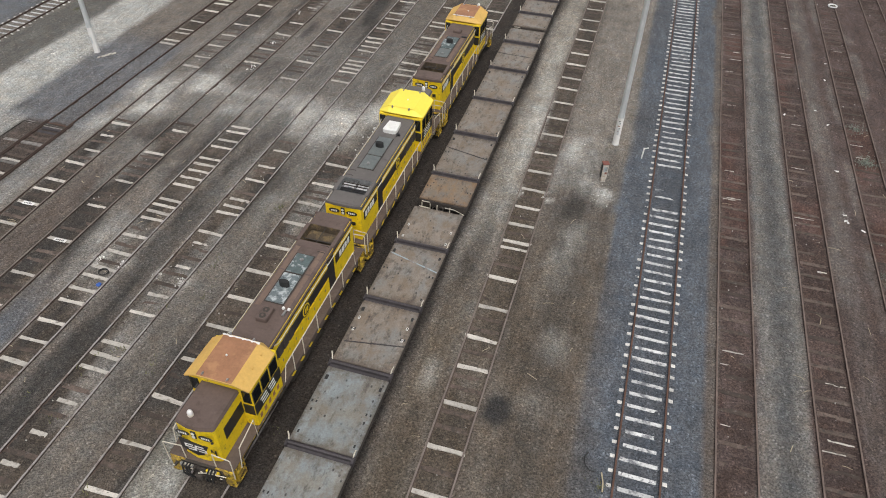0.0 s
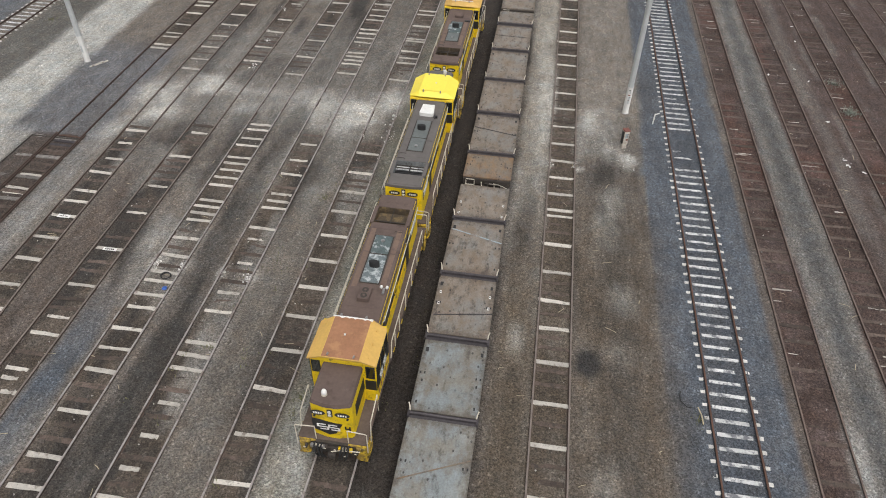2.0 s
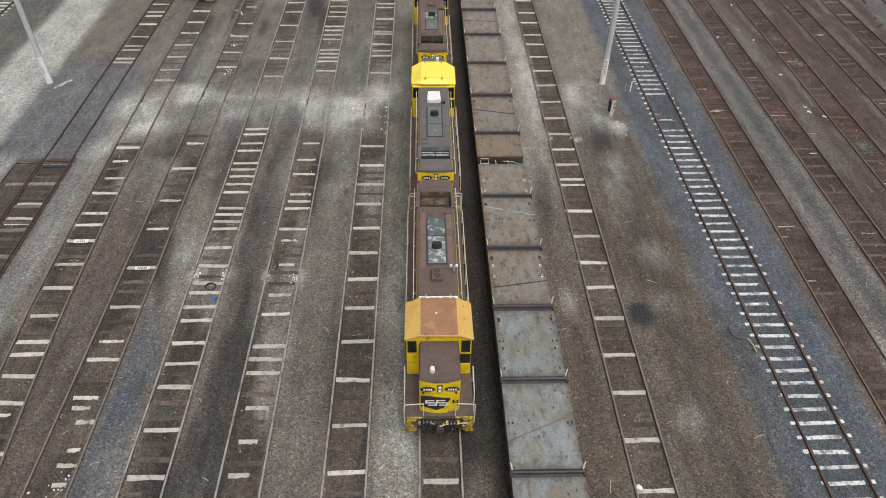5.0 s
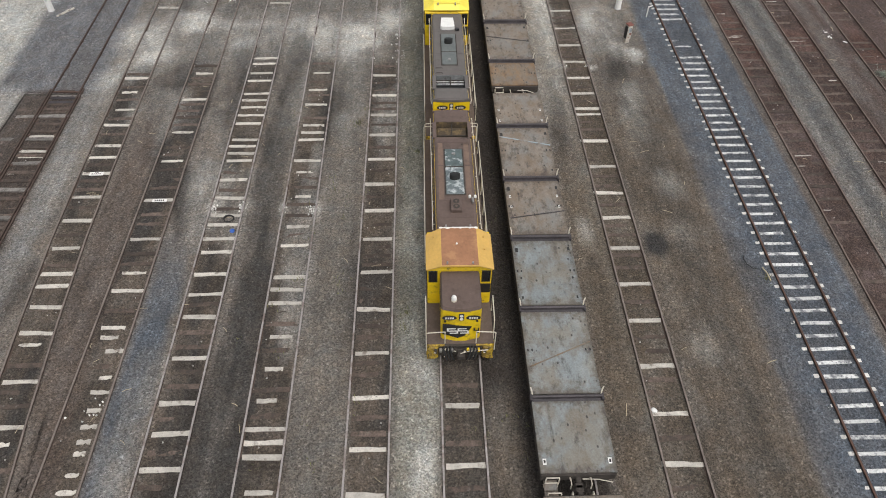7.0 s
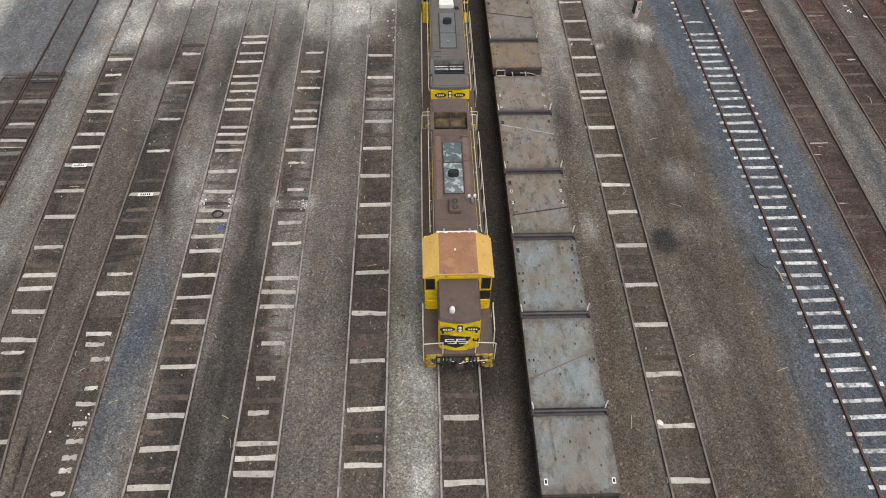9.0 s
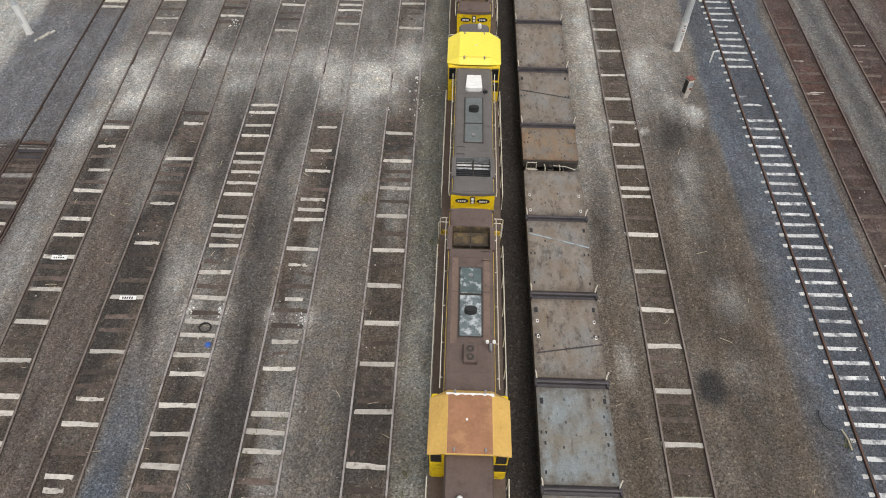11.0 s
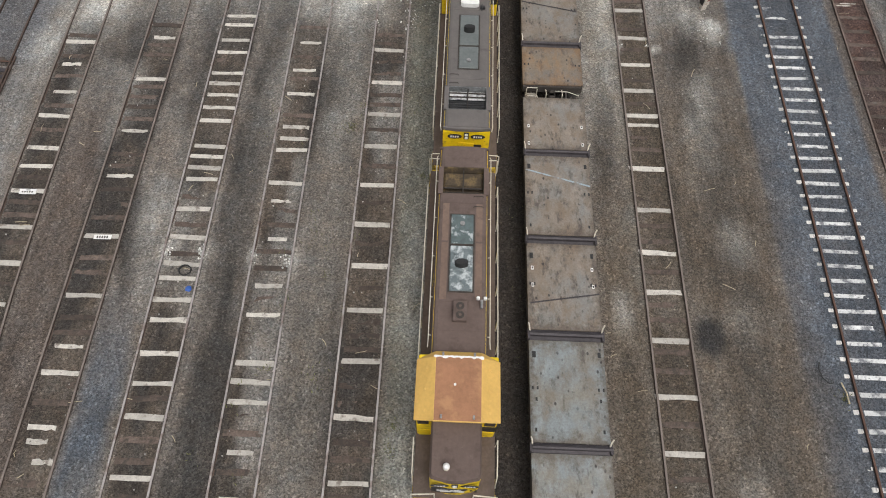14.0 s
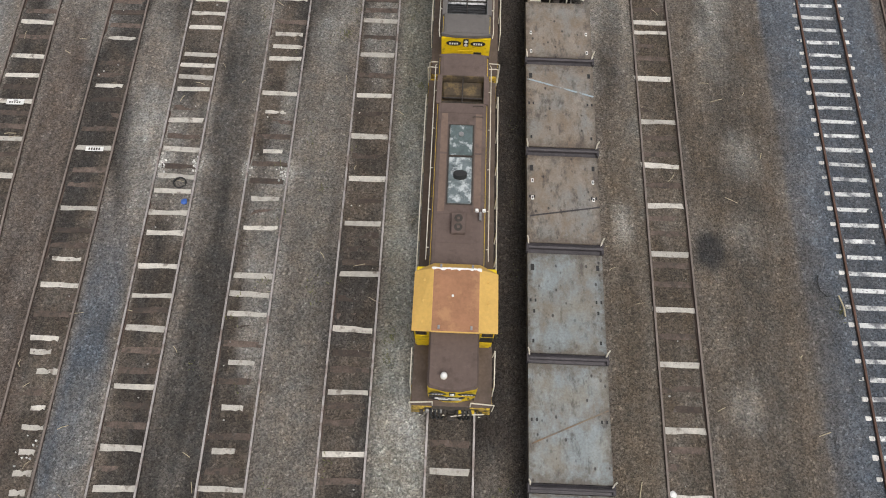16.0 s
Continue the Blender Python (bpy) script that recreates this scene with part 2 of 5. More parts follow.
BLACK = material("black_paint", (0.022, 0.021, 0.022), 0.5, var=0.3, size=0.6, fine=10, bump=0.03, stains=(((0.07, 0.058, 0.05), 0.3, 0.62, 0.5),))
GRIMYYELLOW = material("grimy_yellow_paint", (0.62, 0.42, 0.03), 0.7, var=0.25, size=0.4, fine=9, bump=0.08, stains=(((0.20, 0.13, 0.04), 0.3, 0.45, 0.85), ((0.035, 0.028, 0.022), 0.22, 0.50, 0.92)))
GRIME = material("grimy_underframe", (0.05, 0.042, 0.036), 0.9, var=0.35, size=0.5, fine=12, stains=(((0.11, 0.085, 0.065), 0.3, 0.58, 0.6),))
WALKWAY = material("brown_walkway", (0.105, 0.078, 0.065), 0.9, var=0.25, size=0.6, fine=10, stains=(((0.3, 0.27, 0.24), 0.3, 0.64, 0.4),))
TEAL = material("weathered_teal_hatch", (0.10, 0.13, 0.13), 0.6, 0.2, var=0.25, size=0.4, fine=9, stains=(((0.66, 0.69, 0.69), 0.3, 0.555, 0.9), ((0.06, 0.07, 0.075), 0.3, 0.62, 0.6)))
BLEACHED = material("bleached_hatch", (0.15, 0.18, 0.185), 0.45, 0.2, var=0.25, size=0.4, fine=9, stains=(((0.60, 0.63, 0.63), 0.28, 0.49, 0.85), ((0.05, 0.055, 0.06), 0.15, 0.58, 0.8)))
GREYHATCH = material("weathered_grey_hatch", (0.15, 0.165, 0.16), 0.6, 0.2, var=0.15, size=0.4, fine=9, stains=(((0.3, 0.32, 0.31), 0.3, 0.66, 0.6),))
WHITE = material("white_paint", (0.78, 0.77, 0.74), 0.6, var=0.08, size=0.5, fine=10, bump=0.04, stains=(((0.4, 0.37, 0.33), 0.25, 0.64, 0.5),))
HANDRAIL = material("white_handrail_paint", (0.62, 0.57, 0.48), 0.6, var=0.15, size=0.3, fine=20, bump=0.0, stains=(((0.25, 0.17, 0.1), 0.2, 0.6, 0.6),))
STEEL = material("bare_steel", (0.35, 0.34, 0.33), 0.45, 0.7, var=0.2, size=0.2, fine=20, bump=0.04)
RADIATOR = material("rusty_radiator", (0.075, 0.055, 0.035), 0.9, var=0.3, size=0.5, fine=8, stains=(((0.2, 0.14, 0.06), 0.5, 0.52, 0.7),))
WELL = material("grey_radiator", (0.16, 0.165, 0.165), 0.9, var=0.3, size=0.4, fine=10, stains=(((0.04, 0.04, 0.04), 0.3, 0.5, 0.7),))
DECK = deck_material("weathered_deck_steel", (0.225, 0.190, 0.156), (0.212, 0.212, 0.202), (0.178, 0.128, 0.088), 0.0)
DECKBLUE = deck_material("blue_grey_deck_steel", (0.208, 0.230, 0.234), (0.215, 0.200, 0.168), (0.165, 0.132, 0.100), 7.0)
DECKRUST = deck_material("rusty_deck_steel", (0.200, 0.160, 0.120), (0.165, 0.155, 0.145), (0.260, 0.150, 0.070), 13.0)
BAR = material("dark_purple_steel", (0.055, 0.048, 0.052), 0.6, 0.3, var=0.3, size=0.5, fine=12, stains=(((0.15, 0.135, 0.14), 0.4, 0.62, 0.6),))
POLE = material("galvanised_pole", (0.56, 0.58, 0.58), 0.55, 0.3, var=0.12, size=0.9, fine=9, bump=0.03)
CHALK = material("chalky_rubble", (0.68, 0.67, 0.64), 0.95, var=0.2, size=0.2, fine=12, island=0.35)
RED = material("faded_red_paint", (0.20, 0.075, 0.055), 0.7, var=0.2, size=0.2, fine=14)
BLUE = material("blue_plastic", (0.03, 0.10, 0.38), 0.5, var=0.15, size=0.1, fine=20)
RUBBER = material("black_rubber", (0.02, 0.02, 0.02), 0.7, var=0.2, size=0.2, fine=20)
FLAKED = material("flaking_white_paint", (0.55, 0.51, 0.45), 0.8, var=0.25, size=0.3, fine=15, stains=(((0.30, 0.15, 0.07), 0.2, 0.54, 0.85), ((0.06, 0.05, 0.045), 0.15, 0.60, 0.85)))
BLUELINE = material("pale_blue_strip", (0.33, 0.40, 0.44), 0.7, var=0.2, size=0.3, fine=15, stains=(((0.2, 0.17, 0.14), 0.3, 0.50, 0.85),))
WOOD = material("bleached_stick", (0.45, 0.38, 0.26), 0.9, var=0.2, size=0.1, fine=20)
RUBBLE = material("pale_rubble", (0.42, 0.40, 0.37), 0.95, var=0.2, size=0.2, fine=12, island=0.35)
WEED = material("dry_weed", (0.13, 0.13, 0.055), 0.95, var=0.3, size=0.1, fine=20, island=0.5)
PALEWEED = material("pale_weed", (0.20, 0.22, 0.185), 0.95, var=0.3, size=0.1, fine=20, island=0.4)


def glass_material():
    m = bpy.data.materials.new("dark_window_glass")
    m.use_nodes = True
    b = m.node_tree.nodes["Principled BSDF"]
    b.inputs["Base Color"].default_value = (0.012, 0.014, 0.016, 1)
    b.inputs["Roughness"].default_value = 0.08
    b.inputs["Coat Weight"].default_value = 0.3
    return m


GLASS = glass_material()


# ---- mesh helpers ----
def link_mesh(name, bm, mat, parent=None, label="", smooth=False):
    me = bpy.data.meshes.new(name)
    bmesh.ops.recalc_face_normals(bm, faces=bm.faces)
    bm.to_mesh(me)
    bm.free()
    me.materials.append(mat)
    if smooth:
        me.polygons.foreach_set("use_smooth", [True] * len(me.polygons))
    ob = new(name, me)
    if parent:
        ob.parent = parent
    if label:
        tagged(ob, label)
    return ob


def part(name, bm, mat, parent, label="", smooth=False):
    return link_mesh(name, bm, mat, parent, label, smooth)


def thing(name, label, category, group="", kind="", at=None):
    ob = new(name)
    ob.empty_display_size = 0.3
    if at is not None:
        ob.matrix_basis = at
    return tagged(ob, label, category, group, kind)


def box(bm, x0, x1, y0, y1, z0, z1, bevel=0.0):
    made = bmesh.ops.create_cube(bm, size=1.0)
    bmesh.ops.transform(bm, matrix=Matrix.Translation(((x0 + x1) / 2, (y0 + y1) / 2, (z0 + z1) / 2)) @ Matrix.Diagonal((x1 - x0, y1 - y0, z1 - z0, 1)), verts=made["verts"])
    if bevel:
        edges = list({e for v in made["verts"] for e in v.link_edges})
        bmesh.ops.bevel(bm, geom=edges, offset=bevel, segments=1, affect="EDGES")
    return bm


def boxes(*rows, bevel=0.0):
    bm = bmesh.new()
    for r in rows:
        box(bm, *r, bevel=bevel)
    return bm


def prism(bm, outline, axis, a, b):
    """Sweeps a closed outline of 2D points along an axis from a to b."""
    put = {"x": lambda p, q, s: (s, p, q), "y": lambda p, q, s: (p, s, q), "z": lambda p, q, s: (p, q, s)}[axis]
    lo = [bm.verts.new(put(p, q, a)) for p, q in outline]
    hi = [bm.verts.new(put(p, q, b)) for p, q in outline]
    n = len(outline)
    for i in range(n):
        bm.faces.new((lo[i], lo[(i + 1) % n], hi[(i + 1) % n], hi[i]))
    bm.faces.new(lo[::-1])
    bm.faces.new(hi)
    return bm


def tube(bm, points, r, sides=6):
    """A round bar through the points, with mitred bends."""
    pts = [Vector(p) for p in points]
    rings = []
    for i, p in enumerate(pts):
        d = (pts[min(i + 1, len(pts) - 1)] - pts[max(i - 1, 0)]).normalized()
        side = d.cross(Vector((0, 0, 1)) if abs(d.z) < 0.9 else Vector((0, 1, 0))).normalized()
        up = side.cross(d)
        rings.append([bm.verts.new(p + r * (math.cos(2 * math.pi * k / sides) * side + math.sin(2 * math.pi * k / sides) * up)) for k in range(sides)])
    for a, b in zip(rings, rings[1:]):
        for k in range(sides):
            bm.faces.new((a[k], a[(k + 1) % sides], b[(k + 1) % sides], b[k]))
    bm.faces.new(rings[0][::-1])
    bm.faces.new(rings[-1])
    return bm


def disc(bm, centre, r, depth, axis="x", sides=20):
    """A flat round slab with its middle at centre."""
    made = bmesh.ops.create_cone(bm, cap_ends=True, segments=sides, radius1=r, radius2=r, depth=depth)
    turn = {"x": pose(0, 0, 0, 0, 90, 0), "y": pose(0, 0, 0, 90, 0, 0), "z": Matrix()}[axis]
    bmesh.ops.transform(bm, matrix=Matrix.Translation(centre) @ turn, verts=made["verts"])
    return bm


# ---- plan of the tracks: name, centre line x at y, ----
def line(x0, k):
    return lambda y: x0 + k * y


def bend(pairs):
    ys, xs = [p[0] for p in pairs], [p[1] for p in pairs]

    def f(y):
        if y <= ys[0]:
            return xs[0] + (xs[1] - xs[0]) / (ys[1] - ys[0]) * (y - ys[0])
        if y >= ys[-1]:
            return xs[-1] + (xs[-1] - xs[-2]) / (ys[-1] - ys[-2]) * (y - ys[-1])
        return float(np.interp(y, ys, xs))
    return f


GAUGE = {"spaced": 1.55, "ballasted": 1.75}
TRACKS = {
    "far_west": line(-43.1, 0.0),
    "west": line(-29.72, -0.004),
    "bending": bend([(-20, -23.2), (-9.3, -24.6), (-4, -25.15), (2.6, -25.65), (8, -25.85), (14.9, -26.02), (26, -26.15), (70, -26.3)]),
    "dusty": line(-22.08, -0.003),
    "clear": line(-18.57, 0.0),
    "oily": line(-14.95, 0.001),
    "open": line(-11.02, 0.002),
    "loco": line(-7.35, 0.005),
    "wagon": line(-3.47, 0.005),
    "spaced": line(0.79, 0.006),
    "ballasted": line(8.26, 0.010),
    "rusty_a": line(11.97, 0.014),
    "rusty_b": line(16.0, 0.013),
    "rusty_c": line(19.88, 0.018),
    "rusty_d": line(23.9, 0.017),
    "rusty_e": line(27.5, 0.021),
    "far_east": line(35.5, 0.006),
}
Y0, Y1 = -40.0, 90.0


# ---- ground: one sheet, sunk between the rails ----
def lattice(seed, n=64):
    return np.random.RandomState(seed).rand(n, n)


def soft_noise(x, y, scale, seed):
    t = lattice(seed)
    u, v = x / scale + 1000, y / scale + 1000
    i, j = np.floor(u).astype(int), np.floor(v).astype(int)
    fu, fv = u - i, v - j
    fu, fv = fu * fu * (3 - 2 * fu), fv * fv * (3 - 2 * fv)
    g = lambda a, b: t[a % 64, b % 64]
    return (g(i, j) * (1 - fu) + g(i + 1, j) * fu) * (1 - fv) + (g(i, j + 1) * (1 - fu) + g(i + 1, j + 1) * fu) * fv


def cloud(x, y, scale, seed):
    return sum(soft_noise(x, y, scale / 2 ** k, seed + k) * 0.5 ** (k + 1) for k in range(4)) / 0.9375


def step(v, a, b):
    t = np.clip((v - a) / (b - a), 0, 1)
    return t * t * (3 - 2 * t)


def ground_tone(x, y):
    """The broad colour of gravel, dirt, oil and dust over the yard, with shade by the trains painted in."""
    wob = (cloud(x, y, 3.0, 11) - 0.5) * 1.4
    fine = cloud(x, y, 1.2, 21)
    big = cloud(x, y, 7.0, 31)
    tone = np.empty(x.shape + (3,))
    tone[:] = (0.160, 0.140, 0.121)
    tone *= (0.62 + 0.72 * (0.55 * big + 0.45 * fine))[..., None]

    def lay(colour, mask, strength=1.0):
        m = np.clip(mask * strength, 0, 1)[..., None]
        tone[:] = tone * (1 - m) + np.array(colour) * m * (0.8 + 0.4 * fine)[..., None]

    centre = {k: np.vectorize(f)(y[:, 0])[:, None] for k, f in TRACKS.items()}
    off = lambda k: x - centre[k]
    band = lambda k, a, b, s=0.35: step(off(k) + wob * 0.35, a - s, a + s) * (1 - step(off(k) + wob * 0.35, b - s, b + s))
    # rusty sidings and the strips between them
    lay((0.094, 0.069, 0.062), step(off("rusty_a") + wob * 0.1, -1.5, -1.2) * (1 - step(off("rusty_e") + wob, 2.0, 2.8)))
    lay((0.135, 0.118, 0.103), band("rusty_a", -1.4, -0.75, 0.1), 0.7)
    lay((0.168, 0.158, 0.147), band("rusty_a", 0.9, 3.0, 0.12))
    lay((0.095, 0.094, 0.092), band("rusty_a", 1.6, 2.5, 0.3), 0.8)
    lay((0.155, 0.140, 0.126), band("rusty_b", 1.2, 2.2, 0.25), 0.5)
    for k in ("rusty_a", "rusty_b", "rusty_c", "rusty_d", "rusty_e"):
        lay((0.060, 0.041, 0.034), band(k, -0.75, 0.75, 0.08) * step(cloud(x, y * 1.5, 1.6, 71), 0.42, 0.62), 0.7)
        lay((0.175, 0.158, 0.142), (band(k, 0.85, 1.5, 0.12) + band(k, -1.4, -0.9, 0.1)) * step(cloud(x, y * 0.4, 2.0, 81), 0.48, 0.64), 0.6)
    for k in ("rusty_a", "rusty_b", "rusty_c"):
        lay((0.125, 0.062, 0.048), band(k, -0.75, 0.75, 0.1) * step(cloud(x, y * 0.5, 2.6, 121), 0.55, 0.70), 0.38)
    lay((0.128, 0.122, 0.116), step(off("rusty_e") + wob, 2.2, 3.0), 0.85)
    lay((0.070, 0.051, 0.045), step(off("rusty_b"), -1.0, -0.7) * (1 - step(off("rusty_e"), 1.6, 2.4)) * (1 - step(y, 8, 22)), 0.5)
    # blue-grey ballast
    lay((0.105, 0.115, 0.131), band("ballasted", -2.6, 2.45, 0.07))
    lay((0.068, 0.073, 0.082), band("ballasted", -0.8, 0.8, 0.1), 0.45)
    lay((0.100, 0.110, 0.125), band("dusty", 0.95, 2.3, 0.3) * step(-y, -6, 2))
    lay((0.145, 0.148, 0.157), band("west", -4.6, 1.8, 0.3) * step(y, 14.6, 15.6) * (1 - step(y, 26, 30)), 0.85)
    # pale dirt road and dark shoulder
    lay((0.40, 0.392, 0.362), band("west", -8.6, -4.4, 0.5) * (0.7 + 0.5 * big), 0.95)
    lay((0.36, 0.35, 0.325), band("west", -8.3, -2.6, 0.5) * (1 - step(y, 14, 17)), 0.9)
    lay((0.12, 0.115, 0.105), band("far_west", 1.2, 5.0, 0.4), 0.85)
    lay((0.13, 0.14, 0.155), band("far_west", -6.0, -1.0, 0.5), 0.8)
    # between the rails
    for k in ("west", "bending", "dusty", "clear", "oily", "open", "loco", "wagon", "spaced"):
        a, b = (15.2, 28.0) if k == "west" else (18.5, 26.0)
        clear = 1 - 0.85 * step(y, a - 0.5, a + 0.7) * (1 - step(y, b, b + 1.0)) * (x < -9.5)
        lay((0.098, 0.080, 0.064), band(k, -0.78, 0.78, 0.06) * clear, 0.85)
        lay((0.052, 0.044, 0.037), band(k, -0.7, 0.7, 0.1) * clear * step(cloud(x, y * 1.3, 1.5, 91), 0.45, 0.62), 0.7)
    # dark oily blotches and long streaks over the old sidings
    old = step(x, -28, -26) * (1 - step(x, 4.5, 6.0))
    streak = cloud(x * 3.2, y * 0.45, 3.0, 51)
    lay((0.052, 0.047, 0.043), step(streak, 0.50, 0.66) * old, 0.85)
    lay((0.23, 0.215, 0.195), step(cloud(x * 2.2, y * 0.6, 4.0, 61), 0.56, 0.74) * old, 0.7)
    # lighter grey, brown and bluish strips between particular tracks
    lay((0.200, 0.192, 0.158), band("open", 1.0, 2.7, 0.3), 0.8)
    lay((0.110, 0.087, 0.073), band("bending", 0.9, 2.6, 0.3) * (1 - step(y, 10, 17)), 0.75)
    lay((0.205, 0.205, 0.20), band("west", 1.1, 2.4, 0.3) * (1 - step(y, 16, 18)), 0.55)
    lay((0.150, 0.138, 0.122), band("oily", 1.0, 2.8, 0.3), 0.5)
    # oily strip beside the clear track, then darker and paler strips elsewhere
    lay((0.050, 0.048, 0.045), band("clear", 1.2, 2.5, 0.35) * (0.45 + 1.0 * big), 0.48)
    lay((0.075, 0.068, 0.062), band("spaced", 2.0, 6.5, 0.8) * step(big, 0.45, 0.6), 0.3)
    lay((0.118, 0.102, 0.088), band("spaced", 1.0, 5.5, 0.6) * (1 - step(y, 8, 16)), 0.5)
    lay((0.300, 0.272, 0.232), band("spaced", -2.6, -0.9, 0.3) * step(y, 8, 22) * (0.7 + 0.5 * big), 0.9)
    lay((0.225, 0.200, 0.172), band("spaced", 1.1, 5.0, 0.4) * step(y, 17, 26) * (0.5 + 0.8 * big), 0.85)
    # shade beside the locomotives painted over oily gravel, weaker ahead of the first
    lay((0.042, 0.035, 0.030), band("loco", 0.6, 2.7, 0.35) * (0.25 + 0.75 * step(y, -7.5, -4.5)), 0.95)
    # lighter brown gravel where that shade ends
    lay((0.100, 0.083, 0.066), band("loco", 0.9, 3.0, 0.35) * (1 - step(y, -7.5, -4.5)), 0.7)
    # darker tone between this track's rails, along its whole length
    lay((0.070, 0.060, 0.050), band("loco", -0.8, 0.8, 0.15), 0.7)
    # dirt under and left of the wagons, darkened further to paint in their shade
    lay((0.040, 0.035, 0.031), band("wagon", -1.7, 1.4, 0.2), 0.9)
    # dark oily bed under the turnout
    lay((0.066, 0.053, 0.046), band("west", -2.5, 1.0, 0.12) * step(y, 1, 3) * (1 - step(y + wob * 0.2, 15.3, 15.6)), 0.85)
    # brown dirt on both sides of the widely spaced sleepers
    lay((0.108, 0.086, 0.063), band("spaced", -2.6, -0.8, 0.3) * (1 - step(y, 4, 14)) * (0.5 + 0.6 * fine), 0.9)
    lay((0.112, 0.090, 0.068), band("spaced", 0.8, 4.6, 0.5) * (1 - step(y, 10, 20)) * (0.35 + 0.8 * big), 0.9)
    lay((0.075, 0.068, 0.060), band("spaced", 2.2, 3.8, 0.5) * (1 - step(y, 14, 20)), 0.45)
    lay((0.215, 0.205, 0.190), step(-x, 9.5, 13) * step(y + wob * 2, 15, 20) * (1 - step(y, 30, 36)) * (1 - step(-x, 27, 29)), 0.38)
    lay((0.098, 0.079, 0.060), band("spaced", -0.74, 0.74, 0.05) * (1 - 0.5 * step(y, 16, 24)), 0.75)
    # dust, spills and stains: x, y, half sizes, colour strength
    smoke = cloud(x + wob, y * 0.8, 1.7, 101)
    for cx, cy, rx, ry, s in DUST:
        cx, cy = cx * 0.985, cy * 0.968
        d = np.hypot((x - cx + wob * min(1, rx * 0.4)) / rx, (y - cy + wob * min(1.5, ry * 0.4)) / ry)
        lay((0.46, 0.445, 0.41), (1 - step(d, 0.1, 1.15)) * (0.32 + 1.0 * step(smoke, 0.25, 0.75)), s)
    for cx, cy, rx, ry, s in STAINS:
        cx, cy = cx * 0.97, cy * 0.968
        d = np.hypot((x - cx + wob * 0.2) / rx, (y - cy + wob * 0.2) / ry)
        lay((0.045, 0.042, 0.04), (1 - step(d, 0.5, 1.1)) * (1.0 if s == 1.0 else 0.9 * step(smoke, 0.38, 0.62)), s)
    return np.clip(tone, 0.02, 0.6)


DUST = [
    (-13.0, 21.8, 2.4, 3.2, 1.0), (-11.0, 24.2, 1.6, 2.2, 0.8), (-15.5, 22.5, 1.6, 3.0, 0.6), (-21.5, 23.6, 3.6, 1.0, 0.9), (-20.5, 22.0, 1.5, 1.6, 0.6),
    (-19.5, 22.6, 9.5, 3.4, 0.36), (-26.5, 20.5, 2.4, 3.5, 0.8), (-25.0, 24.0, 3.5, 1.6, 0.9), (-28.0, 22.5, 1.5, 3.0, 0.6), (-27.8, 10.0, 1.0, 9.0, 0.2), (-28.3, 17.0, 1.4, 2.0, 0.6),
    (-20.6, 8.0, 0.9, 2.2, 0.35), (-13.3, 12.0, 1.0, 2.0, 0.3), (-19.6, 5.6, 0.5, 0.7, 0.6), (-18.05, 5.6, 0.5, 0.7, 0.6),
    (-16.0, 5.5, 0.45, 0.7, 0.6), (-14.4, 5.4, 0.5, 0.7, 0.6), (-9.3, -7.5, 1.1, 7.5, 0.85), (-9.3, 4.0, 0.8, 5.0, 0.4),
    (-0.5, 28.0, 0.9, 14.0, 0.75), (-0.9, 3.4, 0.7, 1.5, 0.28), (3.2, 22.8, 1.7, 3.6, 1.0), (3.9, 20.2, 0.9, 1.6, 0.7), (5.0, 19.4, 0.7, 1.0, 0.8), (4.0, 15.0, 0.9, 2.0, 0.35), (5.0, 19.8, 0.9, 0.9, 0.9),
    (3.3, 12.0, 1.0, 2.5, 0.25), (4.2, 7.0, 1.0, 1.6, 0.2), (3.0, -3.4, 0.8, 1.3, 0.2), (2.4, -1.0, 0.6, 2.0, 0.12),
    (3.6, 3.0, 1.0, 1.2, 0.18), (0.1, 18.0, 0.3, 0.4, 0.9), (1.95, 18.0, 0.3, 0.4, 0.9), (13.2, -1.0, 0.6, 3.0, 0.4),
]
STAINS = [(2.38, 2.5, 0.72, 1.0, 1.0), (2.8, 17.5, 0.9, 1.6, 0.5), (-20.6, 14.5, 1.0, 3.0, 0.45), (-17.0, 20.5, 1.0, 2.6, 0.6), (-20.5, 27.5, 1.6, 2.4, 0.4), (-22.8, 20.3, 1.2, 1.4, 0.6), (-19.6, 21.0, 1.6, 1.2, 0.5), (-24.0, 18.3, 1.0, 1.0, 0.4)]


